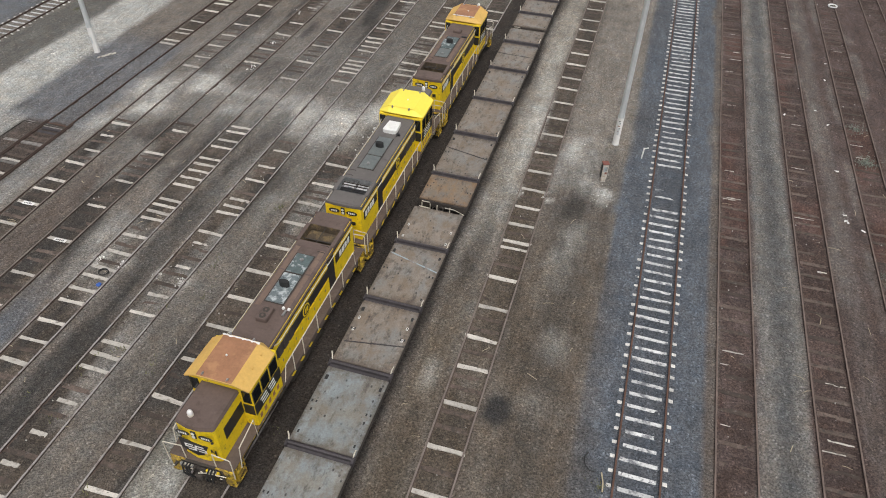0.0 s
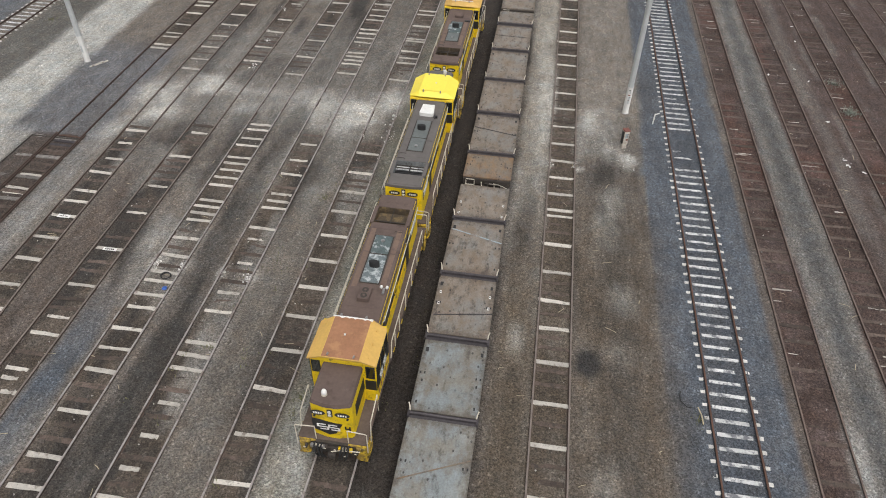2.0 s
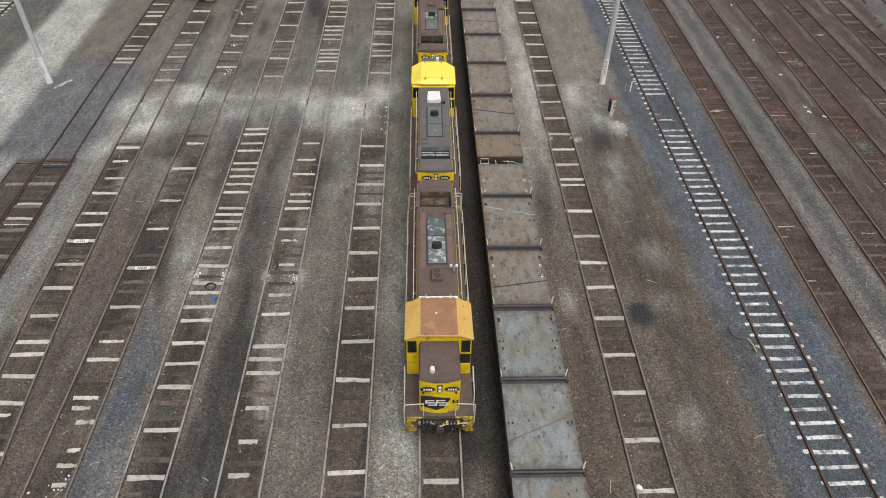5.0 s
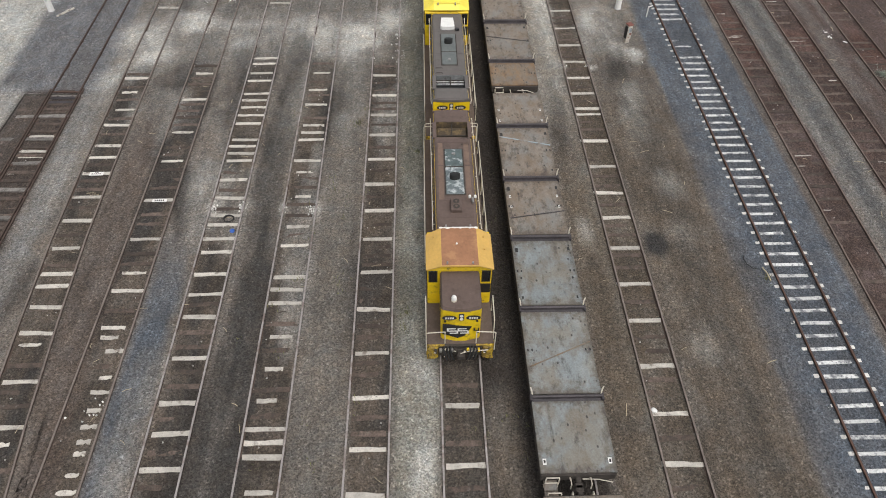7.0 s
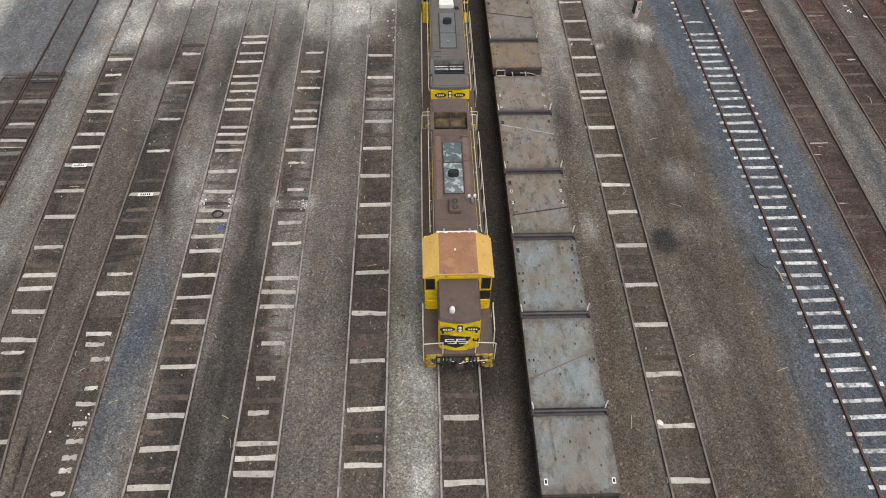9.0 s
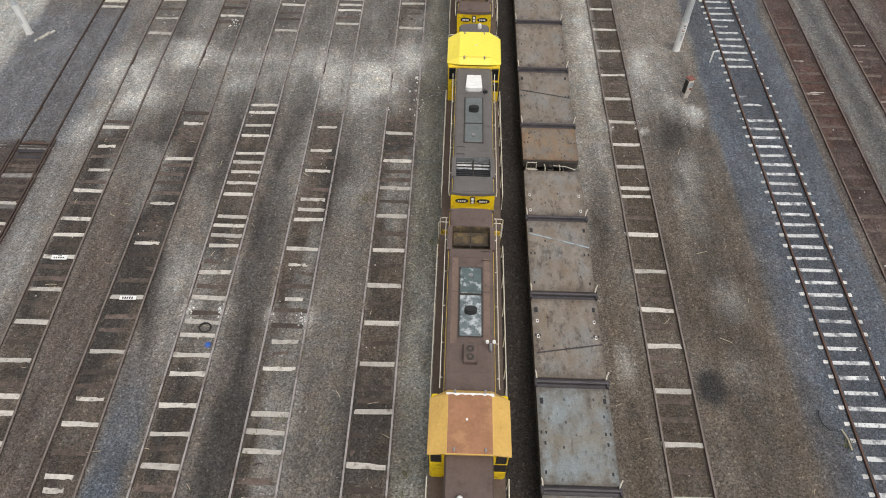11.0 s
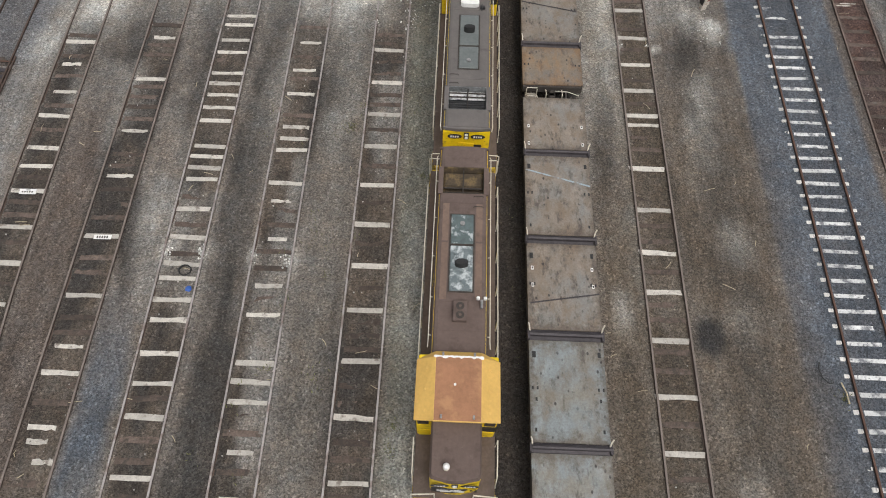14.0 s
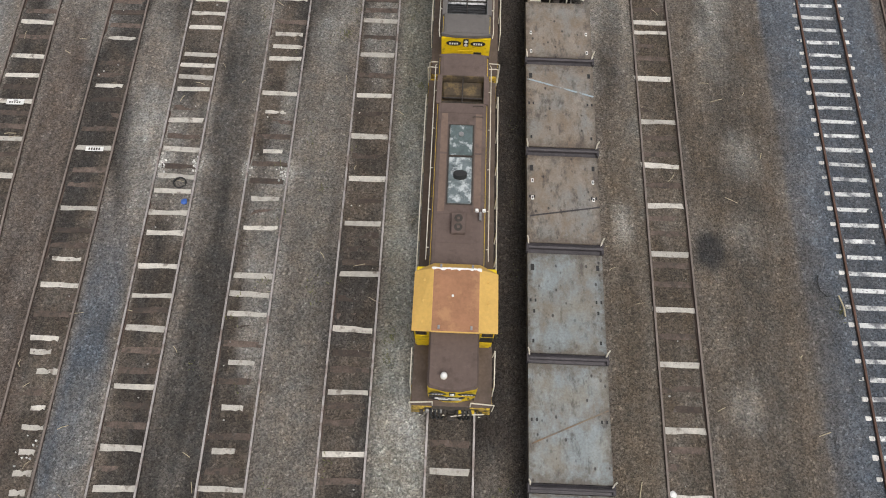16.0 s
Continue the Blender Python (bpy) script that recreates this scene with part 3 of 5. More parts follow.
def ground():
    ys = np.concatenate([[-3000, -800, -250, -90, -55], np.arange(-42, -16, 0.6), np.arange(-16, 32, 0.22), np.arange(32, 92, 0.4), [100, 130, 200, 400, 1000, 3000]])
    offs = (-1.45, -1.18, -0.92, -0.75, -0.64, -0.43, -0.21, 0.0, 0.21, 0.43, 0.64, 0.75, 0.92, 1.18, 1.45)
    cols = []          # each column: a function of y, and its height
    names = list(TRACKS)
    for i, k in enumerate(names):
        cols += [(lambda y, f=TRACKS[k], o=o: f(y) + o, (-0.045 if abs(o) <= 0.64 else -0.008 if abs(o) < 0.8 else 0.03)) for o in offs]
        if i + 1 < len(names):
            a, b = TRACKS[k], TRACKS[names[i + 1]]
            n = max(1, round((b(0) - a(0) - 2.9) / 0.26))
            for j in range(1, n):
                cols.append((lambda y, a=a, b=b, w=j / n: (a(y) + 1.45) * (1 - w) + (b(y) - 1.45) * w, 0.02))
    first, last = TRACKS[names[0]], TRACKS[names[-1]]
    left = [(lambda y, d=d: first(max(-45, min(95, y))) - 1.45 - d, 0.0) for d in (3000, 800, 250, 90, 40, 20, 10, 6, 4, 2.5, 1.2)]
    right = [(lambda y, d=d: last(max(-45, min(95, y))) + 1.45 + d, 0.0) for d in (0.6, 1.2, 2, 3, 4, 5, 6.5, 8, 10, 14, 20, 40, 90, 250, 800, 3000)]
    near = lambda f: (lambda y: f(max(-45, min(95, y))))
    cols = left + [(near(f), z) for f, z in cols] + right
    x = np.array([[f(y) for f, _ in cols] for y in ys])
    y = np.repeat(ys[:, None], len(cols), 1)
    z = np.repeat(np.array([[c[1] for c in cols]]), len(ys), 0) + (cloud(x, y, 1.5, 41) - 0.5) * 0.05 + (cloud(x, y, 0.5, 43) - 0.5) * 0.035
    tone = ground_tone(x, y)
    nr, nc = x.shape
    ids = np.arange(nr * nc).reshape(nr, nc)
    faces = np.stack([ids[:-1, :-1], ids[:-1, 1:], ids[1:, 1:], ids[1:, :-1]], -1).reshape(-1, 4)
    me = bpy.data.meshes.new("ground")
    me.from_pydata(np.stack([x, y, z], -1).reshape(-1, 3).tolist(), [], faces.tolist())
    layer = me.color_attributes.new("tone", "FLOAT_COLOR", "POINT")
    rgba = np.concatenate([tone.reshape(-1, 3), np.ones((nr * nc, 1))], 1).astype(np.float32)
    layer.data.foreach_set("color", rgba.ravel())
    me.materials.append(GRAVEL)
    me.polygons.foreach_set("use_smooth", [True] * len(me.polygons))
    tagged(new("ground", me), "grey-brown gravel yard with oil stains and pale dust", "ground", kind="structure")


ground()


# ---- tracks ----
def rail_mesh(f, side, y0, y1, gauge, tall=1.0):
    """A rail with head, web and foot, following the centre line."""
    prof = [(-0.07, -0.04), (0.07, -0.04), (0.07, -0.02), (0.012, 0.0), (0.012, 0.07), (0.036, 0.08), (0.036, 0.115), (-0.036, 0.115), (-0.036, 0.08), (-0.012, 0.07), (-0.012, 0.0), (-0.07, -0.02)]
    bm = bmesh.new()
    ys = np.linspace(y0, y1, int((y1 - y0) / 5) + 2)
    rings = [[bm.verts.new((f(y) + side * gauge / 2 + p * (0.8 + 0.2 * tall), y, q * tall)) for p, q in prof] for y in ys]
    n = len(prof)
    for a, b in zip(rings, rings[1:]):
        for k in range(n):
            bm.faces.new((a[k], a[(k + 1) % n], b[(k + 1) % n], b[k])).material_index = 0 if 5 <= k <= 7 else 1
    bm.faces.new(rings[0][::-1]), bm.faces.new(rings[-1])
    return bm


def track(key, label, rail_mat, y0=Y0, y1=Y1):
    f = TRACKS[key]
    tr = thing("railway_track", label, "railway track", kind="structure")
    for s in (-1, 1):
        part("rail", rail_mesh(f, s, y0, y1, GAUGE.get(key, 1.62), 1.15 if key == "ballasted" else 0.85 if key.startswith("rusty") else 1.0), rail_mat, tr).data.materials.append(RUST_RAIL if key.startswith("rusty") else rail_mat if key == "ballasted" else WEB)
    if key == "west":
        for o in (-0.36, 0.36):
            part("check_rail", rail_mesh(lambda y, o=o: f(y) + math.copysign(0.15, o), math.copysign(1, o), -24.0, 15.6, 1.62), BROWN_RAIL, tr).data.materials.append(WEB)
    return tr


def switch_gear(tr):
    """Rods, a slide plate and chairs at the toe of the turnout."""
    x = TRACKS["west"](15)
    part("tie_rod", tube(bmesh.new(), [(x - 0.75, 15.35, 0.05), (x + 1.0, 15.3, 0.06)], 0.035), RED_RAIL, tr, "rusty tie rod")
    for y in (14.3, 14.72):
        part("slide_plate", boxes((x - 0.72, x + 0.74, y, y + 0.2, -0.05, 0.02), bevel=0.006), BAR, tr, "blue-grey steel slide plate")
    part("stretcher_bar", boxes((x - 2.3, x + 0.8, 15.02, 15.12, 0.03, 0.07), bevel=0.01), GRIME, tr)
    part("point_rod", tube(bmesh.new(), [(x - 2.3, 15.1, 0.08), (x - 2.38, 11.5, 0.07), (x - 2.42, 7.0, 0.07)], 0.03), GRIME, tr)
    for i in range(8):
        for side in (-1, 1):
            part("chair", boxes((x + side * 0.81 - 0.16, x + side * 0.81 + 0.16, 5.0 + i * 1.25, 5.16 + i * 1.25, 0.0, 0.055), bevel=0.012), RUST_RAIL, tr)


T = {}
for key in TRACKS:
    rusty = key.startswith("rusty") or key == "west"
    T[key] = track(key, {"ballasted": "brown-railed track on concrete sleepers in blue-grey ballast", "far_west": "track on pale concrete sleepers beyond the dirt road", "far_east": "track on pale concrete sleepers beyond grey gravel"}.get(key, "rusty disused siding sunk in brown dirt" if rusty else "worn siding with pale and dark sleepers sunk in gravel"), DULL_RAIL if key in ("bending", "dusty", "spaced") else RED_RAIL if key == "ballasted" else BROWN_RAIL if key in ("far_west", "far_east") else BROWN_RAIL if key == "west" else HEAD_RAIL if rusty else RAIL)

switch_gear(T["west"])


# ---- wagons ----
def wheelset(parent, y, r=0.44):
    ax = part("axle", tube(bmesh.new(), [(-0.95, y, r + 0.1), (0.95, y, r + 0.1)], 0.07, 8), GRIME, parent)
    for s in (-1, 1):
        bm = disc(bmesh.new(), (s * 0.80, y, r + 0.1), r, 0.11)
        disc(bm, (s * 0.745, y, r + 0.1), r + 0.03, 0.03)
        part("wheel", bm, GRIME, parent)
    return ax


def bogie(parent, y, base=1.75):
    b = part("bogie", boxes((-0.98, -0.84, y - base / 2 - 0.3, y + base / 2 + 0.3, 0.42, 0.68), (0.84, 0.98, y - base / 2 - 0.3, y + base / 2 + 0.3, 0.42, 0.68), (-0.9, 0.9, y - 0.22, y + 0.22, 0.5, 0.82), bevel=0.03), GRIME, parent)
    for d in (-base / 2, base / 2):
        wheelset(b, y + d)


def coupler(parent, y, way, z=0.95):
    """A knuckle coupler on a shank."""
    bm = boxes((-0.09, 0.09, min(y, y + way * 0.3), max(y, y + way * 0.3), z - 0.09, z + 0.09), bevel=0.02)
    box(bm, -0.17, 0.13, min(y + way * 0.25, y + way * 0.5), max(y + way * 0.25, y + way * 0.5), z - 0.15, z + 0.15, bevel=0.05)
    part("coupler", bm, GRIME, parent)


def deck_plate(x0, x1, y0, y1, z):
    """A plate with rounded edge folds along both sides."""
    bm = boxes((x0, x1, y0, y1, z - 0.07, z), bevel=0.012)
    for s in (x0 + 0.13, x1 - 0.13):
        box(bm, s - 0.012, s + 0.012, y0 + 0.02, y1 - 0.02, z - 0.001, z + 0.006)
    return bm


def flat_wagon(decks, mats, seams, holes, label, end_low, end_high):
    """decks: (near y, far y) pairs along the track; a cross bar lies between two decks."""
    f = TRACKS["wagon"]
    y0, y1 = decks[0][0], decks[-1][1]
    mid = (y0 + y1) / 2
    k = math.degrees(math.atan(0.005))
    w = thing("flat_wagon", label, "railway wagon", "rake of flat wagons", at=pose(f(mid), mid, 0, 0, 0, -k))
    hw, z = 1.35, 1.30
    part("centre_sill", boxes((-0.28, 0.28, y0 - mid + 0.1, y1 - mid - 0.1, 0.78, 1.22), bevel=0.02), GRIME, w)
    for s in (-1, 1):
        a, b = sorted((s * (hw - 0.1), s * (hw - 0.02)))
        part("side_sill", boxes((a, b, y0 - mid + 0.03, y1 - mid - 0.03, 0.94, 1.225), (a - 0.03, b + 0.005, y0 - mid + 0.03, y1 - mid - 0.03, 0.92, 0.95)), GRIME, w)
    for e in (y0, y1):
        part("end_sill", boxes((-hw + 0.02, hw - 0.02, e - mid - 0.06, e - mid + 0.06, 0.84, 1.22), bevel=0.02), GRIME, w)
    for e in (y0 + 2.4, y1 - 2.4):
        bogie(w, e - mid)
    coupler(w, y0 - mid, -1), coupler(w, y1 - mid, 1)
    for i, (a, b) in enumerate(decks):
        a, b = a - mid, b - mid
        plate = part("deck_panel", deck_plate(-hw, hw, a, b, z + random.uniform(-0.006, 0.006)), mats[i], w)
        pts = holes[i]
        for hx, hy, hs, white in pts:
            if white:
                bm = boxes((hx - hs * 0.9, hx + hs * 0.9, a + hy - hs * 1.6, a + hy + hs * 1.6, z, z + 0.012))
                part("white_rim", bm, WHITE, plate, "white painted rim")
            part("lock_pocket", boxes((hx - hs * 0.5, hx + hs * 0.5, a + hy - hs * 0.9, a + hy + hs * 0.9, z, z + 0.016)), RUBBER, plate, "black lock hole")
        if seams[i]:
            kind, p, q = seams[i]
            d = Vector((q[0] - p[0], q[1] - p[1], 0)).normalized().cross(Vector((0, 0, 1))) * (0.03 if kind == "blue" else 0.025)
            bm = bmesh.new()
            prism(bm, [(p[0] + d.x, a + p[1] + d.y), (q[0] + d.x, a + q[1] + d.y), (q[0] - d.x, a + q[1] - d.y), (p[0] - d.x, a + p[1] - d.y)], "z", z + 0.002, z + 0.022)
            part("tie_strip", bm, BLUELINE if kind == "blue" else (DECKRUST if kind == "seam" else BAR), plate)
        if i:
            g0, g1 = decks[i - 1][1] - mid, a
            bm = bmesh.new()
            m = (g0 + g1) / 2
            h = (g1 - g0) / 2 - 0.015
            prism(bm, [(m - h, 1.15), (m + h, 1.15), (m + h, 1.27), (m + h * 0.55, 1.29), (m + h * 0.45, 1.40), (m + h * 0.1, 1.43), (m - h * 0.25, 1.40), (m - h * 0.35, 1.29), (m - h, 1.27)], "x", -hw + 0.04, hw + 0.03)
            bar = part("cross_bar", bm, BAR, w, "dark folded steel cross bar")
            for s in (-1, 1):
                part("bar_end", boxes((s * hw - 0.05, s * hw + 0.05, m - h, m + h, 1.15, 1.40), bevel=0.015), BAR, bar)
                part("release_lever", tube(bmesh.new(), [(s * (hw - 0.04), m + h * 0.6, 1.35), (s * (hw - 0.02), m + h * 1.2, 1.52), (s * (hw + 0.03), m + h * 1.6, 1.66)], 0.028), HANDRAIL, bar, "pale painted lever")
    for e, way, full in ((y0 - mid, -1, end_low), (y1 - mid, 1, end_high)):
        if not full:
            continue
        bm = bmesh.new()
        tube(bm, [(-1.15, e + way * 0.14, 1.22), (-0.68, e + way * 0.14, 1.22)], 0.022)
        for hx in (-1.15, -0.68):
            tube(bm, [(hx, e + way * 0.14, 1.13), (hx, e + way * 0.14, 0.45), (hx, e + way * 0.02, 0.45)], 0.022)
        for hz in (0.5, 0.8):
            tube(bm, [(-1.15, e + way * 0.14, hz), (-0.68, e + way * 0.14, hz)], 0.022)
        part("end_ladder", bm, HANDRAIL, w, "pale end step ladder")
        part("end_step", boxes((-1.2, -0.72, min(e, e + way * 0.42), max(e, e + way * 0.42), 0.72, 0.75)), DECK, w)
        for hx in (-0.3, 0.42):
            part("brake_hose", tube(bmesh.new(), [(hx, e, 1.0), (hx + 0.02, e + way * 0.16, 1.08), (hx + 0.05, e + way * 0.27, 0.95), (hx + 0.05, e + way * 0.3, 0.65)], 0.03), HANDRAIL, w, "pale brake hose")
        part("cut_lever", tube(bmesh.new(), [(0.15, e + way * 0.1, 1.0), (0.7, e + way * 0.12, 1.0), (1.25, e + way * 0.15, 0.8)], 0.018), HANDRAIL, w)
    return w


def holes_for(length, style):
    """Lock holes near the four corners and pairs in the middle."""
    out = []
    if "c" in style:
        out += [(sx * 1.16, yy, 0.07, "w" in style) for sx in (-1, 1) for yy in (0.42,)]
    if "k" in style:
        out += [(-1.17, length - 0.55, 0.13, False), (1.17, length - 0.5, 0.11, False)]
    if "m" in style:
        out += [(sx * px, length * 0.5 + d, 0.06, False) for sx in (-1, 1) for px, d in ((1.24, 0.05), (1.07, 0.05))]
    if "p" in style:
        out += [(sx * 1.12, length * 0.5 - 0.35, 0.07, False) for sx in (-1, 1)]
    if "W" in style:
        out += [(sx * 1.14, length * t, 0.05, True) for sx in (-1, 1) for t in (0.5, 0.7)]
    if "V" in style:
        out += [(sx * 1.14, length * t, 0.05, True) for sx in (-1, 1) for t in (0.1, 0.43)]
    return out


def rake(decks, mats, seams, styles, label, low, high):
    return flat_wagon(decks, mats, seams, [holes_for(b - a, s) for (a, b), s in zip(decks, styles)], label, low, high)


rake([(-9.4, -6.6), (-6.28, -2.43), (-2.07, 1.6), (2.02, 5.63), (6.03, 9.85), (10.22, 13.04)],
     [DECKBLUE, DECKBLUE, DECKBLUE, DECK, DECK, DECK],
     [None, ("seam", (-1.25, 1.2), (1.3, 2.35)), None, ("dark", (-1.25, 1.05), (1.35, 1.5)), ("blue", (-1.3, 3.1), (1.32, 2.35)), None],
     ["cw", "m", "ckmp", "kWm", "ckm", "V"], "long flat wagon with weathered blue-grey steel deck plates", True, True)
rake([(13.8, 16.07), (16.45, 20.58), (21.05, 25.12), (25.53, 29.68), (30.12, 34.1), (34.7, 36.9)],
     [DECKRUST, DECK, DECK, DECK, DECK, DECK],
     [None, ("dark", (-1.3, 2.6), (1.3, 2.0)), None, None, ("dark", (-1.3, 2.2), (1.3, 2.1)), None],
     ["m", "km", "cm", "km", "c", "c"], "long flat wagon with brown rust-stained steel deck plates", True, True)
rake([(37.45, 39.85), (40.35, 42.95), (43.4, 47.5), (47.9, 52.0), (52.4, 55.0)], [DECK] * 5, [None] * 5, ["c", "m", "km", "m", "c"], "flat wagon with grey-brown steel deck plates", True, False)
rake([(-31.0, -28.2), (-27.8, -23.9), (-23.5, -19.7), (-19.3, -15.4), (-15.0, -13.2), (-12.8, -10.22)], [DECK, DECK, DECKBLUE, DECK, DECK, DECK], [None] * 6, ["c", "m", "c", "m", "c", "ck"], "flat wagon with grey steel deck plates", False, True)


# ---- diesel locomotives ----
def hood_box(bm, hw, y0, y1, z0, z1, round_=0.16):
    """A hood with rounded shoulders."""
    prof = [(-hw, z0), (hw, z0), (hw, z1 - round_), (hw - round_ * 0.3, z1 - round_ * 0.3), (hw - round_, z1), (-hw + round_, z1), (-hw + round_ * 0.3, z1 - round_ * 0.3), (-hw, z1 - round_)]
    return prism(bm, prof, "y", y0, y1)


def slab(bm, x, y0, y1, z0, z1, t):
    return box(bm, *sorted((x, x + t)), y0, y1, z0, z1)


def handrail(parent, pts, posts, r=0.022):
    hr = part("handrail", tube(bmesh.new(), pts, r), HANDRAIL, parent)
    for p, q in posts:
        part("handrail_post", tube(bmesh.new(), [p, q], r), HANDRAIL, hr)


def locomotive(label, cab_top, cab_side, box_kind, roof_mat, hatch_mats, rad_mat, side_grime):
    """Built with the long hood's end at y = 0 and the short hood's front at y = 12.4."""
    lo = thing("diesel_locomotive", label, "locomotive", "three yellow locomotives")
    HW, TOP, WZ = 0.93, 3.40, 1.38
    # underframe and walkway
    part("frame", boxes((-1.30, 1.30, -0.30, 12.48, 1.22, WZ - 0.04), bevel=0.02), GRIMYYELLOW, lo, "grimy yellow frame edge")
    part("walkway", boxes((-1.33, 1.33, -0.32, 12.5, WZ - 0.04, WZ), bevel=0.01), WALKWAY, lo, "brown dusty walkway plate")
    part("underbody", boxes((-0.75, 0.75, 0.1, 12.2, 0.75, 1.22), bevel=0.03), GRIME, lo)
    part("fuel_tank", boxes((-1.2, 1.2, 4.6, 7.6, 0.35, 1.0), bevel=0.12), GRIME, lo)
    for y in (2.4, 9.9):
        bogie(lo, y, 2.3)
    for s in (-1, 1):
        for y in (4.1, 8.3):
            part("air_tank", disc(bmesh.new(), (s * 1.0, y, 0.8), 0.2, 0.9, "y", 14), GRIME, lo)
    # long hood
    hood = hood_box(bmesh.new(), HW, 0.0, 0.92, WZ, TOP - 0.06)
    hood_box(hood, HW, 2.12, 8.45, WZ, TOP - 0.06)
    box(hood, -HW, HW, 0.92, 2.12, WZ, TOP - 0.62)
    for s in (-1, 1):
        box(hood, *sorted((s * 0.78, s * HW)), 0.92, 2.12, TOP - 0.62, TOP - 0.19)
    long = part("long_hood", hood, YELLOW, lo, "yellow long hood")
    # its roof, in plates round the radiator well
    bm = bmesh.new()
    roofp = lambda a, b: prism(bm, [(-HW - 0.005, TOP - 0.20), (-HW + 0.10, TOP - 0.03), (-HW + 0.2, TOP), (HW - 0.2, TOP), (HW - 0.10, TOP - 0.03), (HW + 0.005, TOP - 0.20)], "y", a, b)
    roofp(0.06, 0.92), roofp(2.12, 8.45)
    for s in (-1, 1):
        a, b = sorted((s * 0.76, s * (HW + 0.004)))
        box(bm, a, b, 0.92, 2.12, TOP - 0.20, TOP - 0.006)
    prism(bm, [(-HW, 0.062), (HW, 0.062), (HW, 0.0), (0.4, -0.06), (-0.4, -0.06), (-HW, 0.0)], "z", TOP - 0.17, TOP - 0.02)
    roof = part("hood_roof", bm, roof_mat, lo, "dusty brown-grey hood roof")
    part("roof_edge", boxes(*[(*sorted((s * (HW - 0.02), s * (HW + 0.012))), 0.02, 8.45, TOP - 0.27, TOP - 0.19) for s in (-1, 1)]), BLACK, roof, "black roof edge")
    for y in (2.5, 4.15, 6.45, 7.5):
        part("roof_seam", boxes((-HW + 0.2, HW - 0.2, y, y + 0.03, TOP, TOP + 0.008)), roof_mat, roof)
    for s in (-0.46, 0.46):
        part("roof_seam", boxes((s, s + 0.025, 2.53, 6.4, TOP, TOP + 0.007)), roof_mat, roof)
    for s in (-1, 1):
        for ya, yb_ in ((2.56, 4.12), (4.2, 6.4)):
            part("roof_plate", boxes((*sorted((s * 0.49, s * 0.72)), ya, yb_, TOP, TOP + 0.006)), TANROOF if roof_mat is ROOFBROWN else roof_mat, roof, "sun-bleached roof plate")
    for y in (1.9 + 0.35, 1.9 + 0.8):
        part("grab_iron", tube(bmesh.new(), [(-0.75, y, TOP), (-0.72, y, TOP + 0.06), (-0.42, y, TOP + 0.06), (-0.39, y, TOP)], 0.014), GRIME, roof)
    # radiator well: floor, bars and a shutter
    D = TOP - 0.60
    well = part("radiator", boxes((-0.77, 0.77, 0.93, 2.11, D, D + 0.02), (-0.775, -0.75, 0.93, 2.11, D, TOP - 0.02), (0.75, 0.775, 0.93, 2.11, D, TOP - 0.02), (-0.75, 0.75, 0.925, 0.95, D, TOP - 0.02), (-0.75, 0.75, 2.09, 2.115, D, TOP - 0.02)), rad_mat, lo, "open radiator well in the roof")
    part("radiator_core", boxes((-0.74, 0.74, 0.96, 1.62, D + 0.02, D + 0.30), bevel=0.06), rad_mat, well)
    if box_kind == "white":
        for px0, px1 in ((-0.73, -0.03), (0.03, 0.73)):
            part("shutter_plate", boxes((px0, px1, 1.64, 2.06, D + 0.30, D + 0.34), bevel=0.015), DUSTY, well, "pale dusty shutter plate")
        for i in range(5):
            part("shutter_slat", boxes((-0.73, 0.73, 1.0 + i * 0.12, 1.08 + i * 0.12, D + 0.31, D + 0.34)), BLACK, well)
    for i in range(2):
        part("cross_pipe", tube(bmesh.new(), [(-0.75, 1.74 + i * 0.2, D + 0.38), (0.75, 1.74 + i * 0.2, D + 0.38)], 0.03), GRIME, well)
    part("well_divider", tube(bmesh.new(), [(0, 0.95, TOP - 0.12), (0.02, 2.09, TOP - 0.14)], 0.02), GRIME, well)
    # hatches, exhaust, fan box, horn
    for (a, b), m in zip(((3.05, 4.25), (4.34, 6.1)), hatch_mats):
        h = part("roof_hatch", boxes((-0.40, 0.40, a, b, TOP, TOP + 0.07), bevel=0.03), m, lo, "weathered raised roof hatch")
        part("hatch_frame", boxes((-0.45, 0.45, a - 0.04, b + 0.04, TOP, TOP + 0.025)), GRIME, h)
    part("hatch_cap", disc(bmesh.new(), (0, 3.45, TOP + 0.09), 0.09, 0.06, "z", 14), STEEL, lo)
    bm = bmesh.new()
    prism(bm, [(0.23 * math.cos(t * math.pi / 8), 5.12 + 0.12 * math.sin(t * math.pi / 8)) for t in range(16)], "z", TOP + 0.06, TOP + 0.34)
    ex = part("exhaust_pipe", bm, RUBBER, lo, "sooty oval exhaust pipe")
    bm = bmesh.new()
    prism(bm, [(0.19 * math.cos(t * math.pi / 8), 5.12 + 0.08 * math.sin(t * math.pi / 8)) for t in range(16)], "z", TOP + 0.335, TOP + 0.35)
    part("pipe_mouth", bm, RUBBER, ex)
    if box_kind == "fan":
        b = part("fan_box", boxes((-0.24, 0.24, 6.52, 7.24, TOP, TOP + 0.2), bevel=0.02), roof_mat, lo, "brown box with two round fans")
        for y in (6.72, 7.04):
            g = part("fan_grille", disc(bmesh.new(), (0, y, TOP + 0.205), 0.14, 0.02, "z", 18), GRIME, b)
            part("fan_hub", disc(bmesh.new(), (0, y, TOP + 0.22), 0.05, 0.02, "z", 12), roof_mat, g)
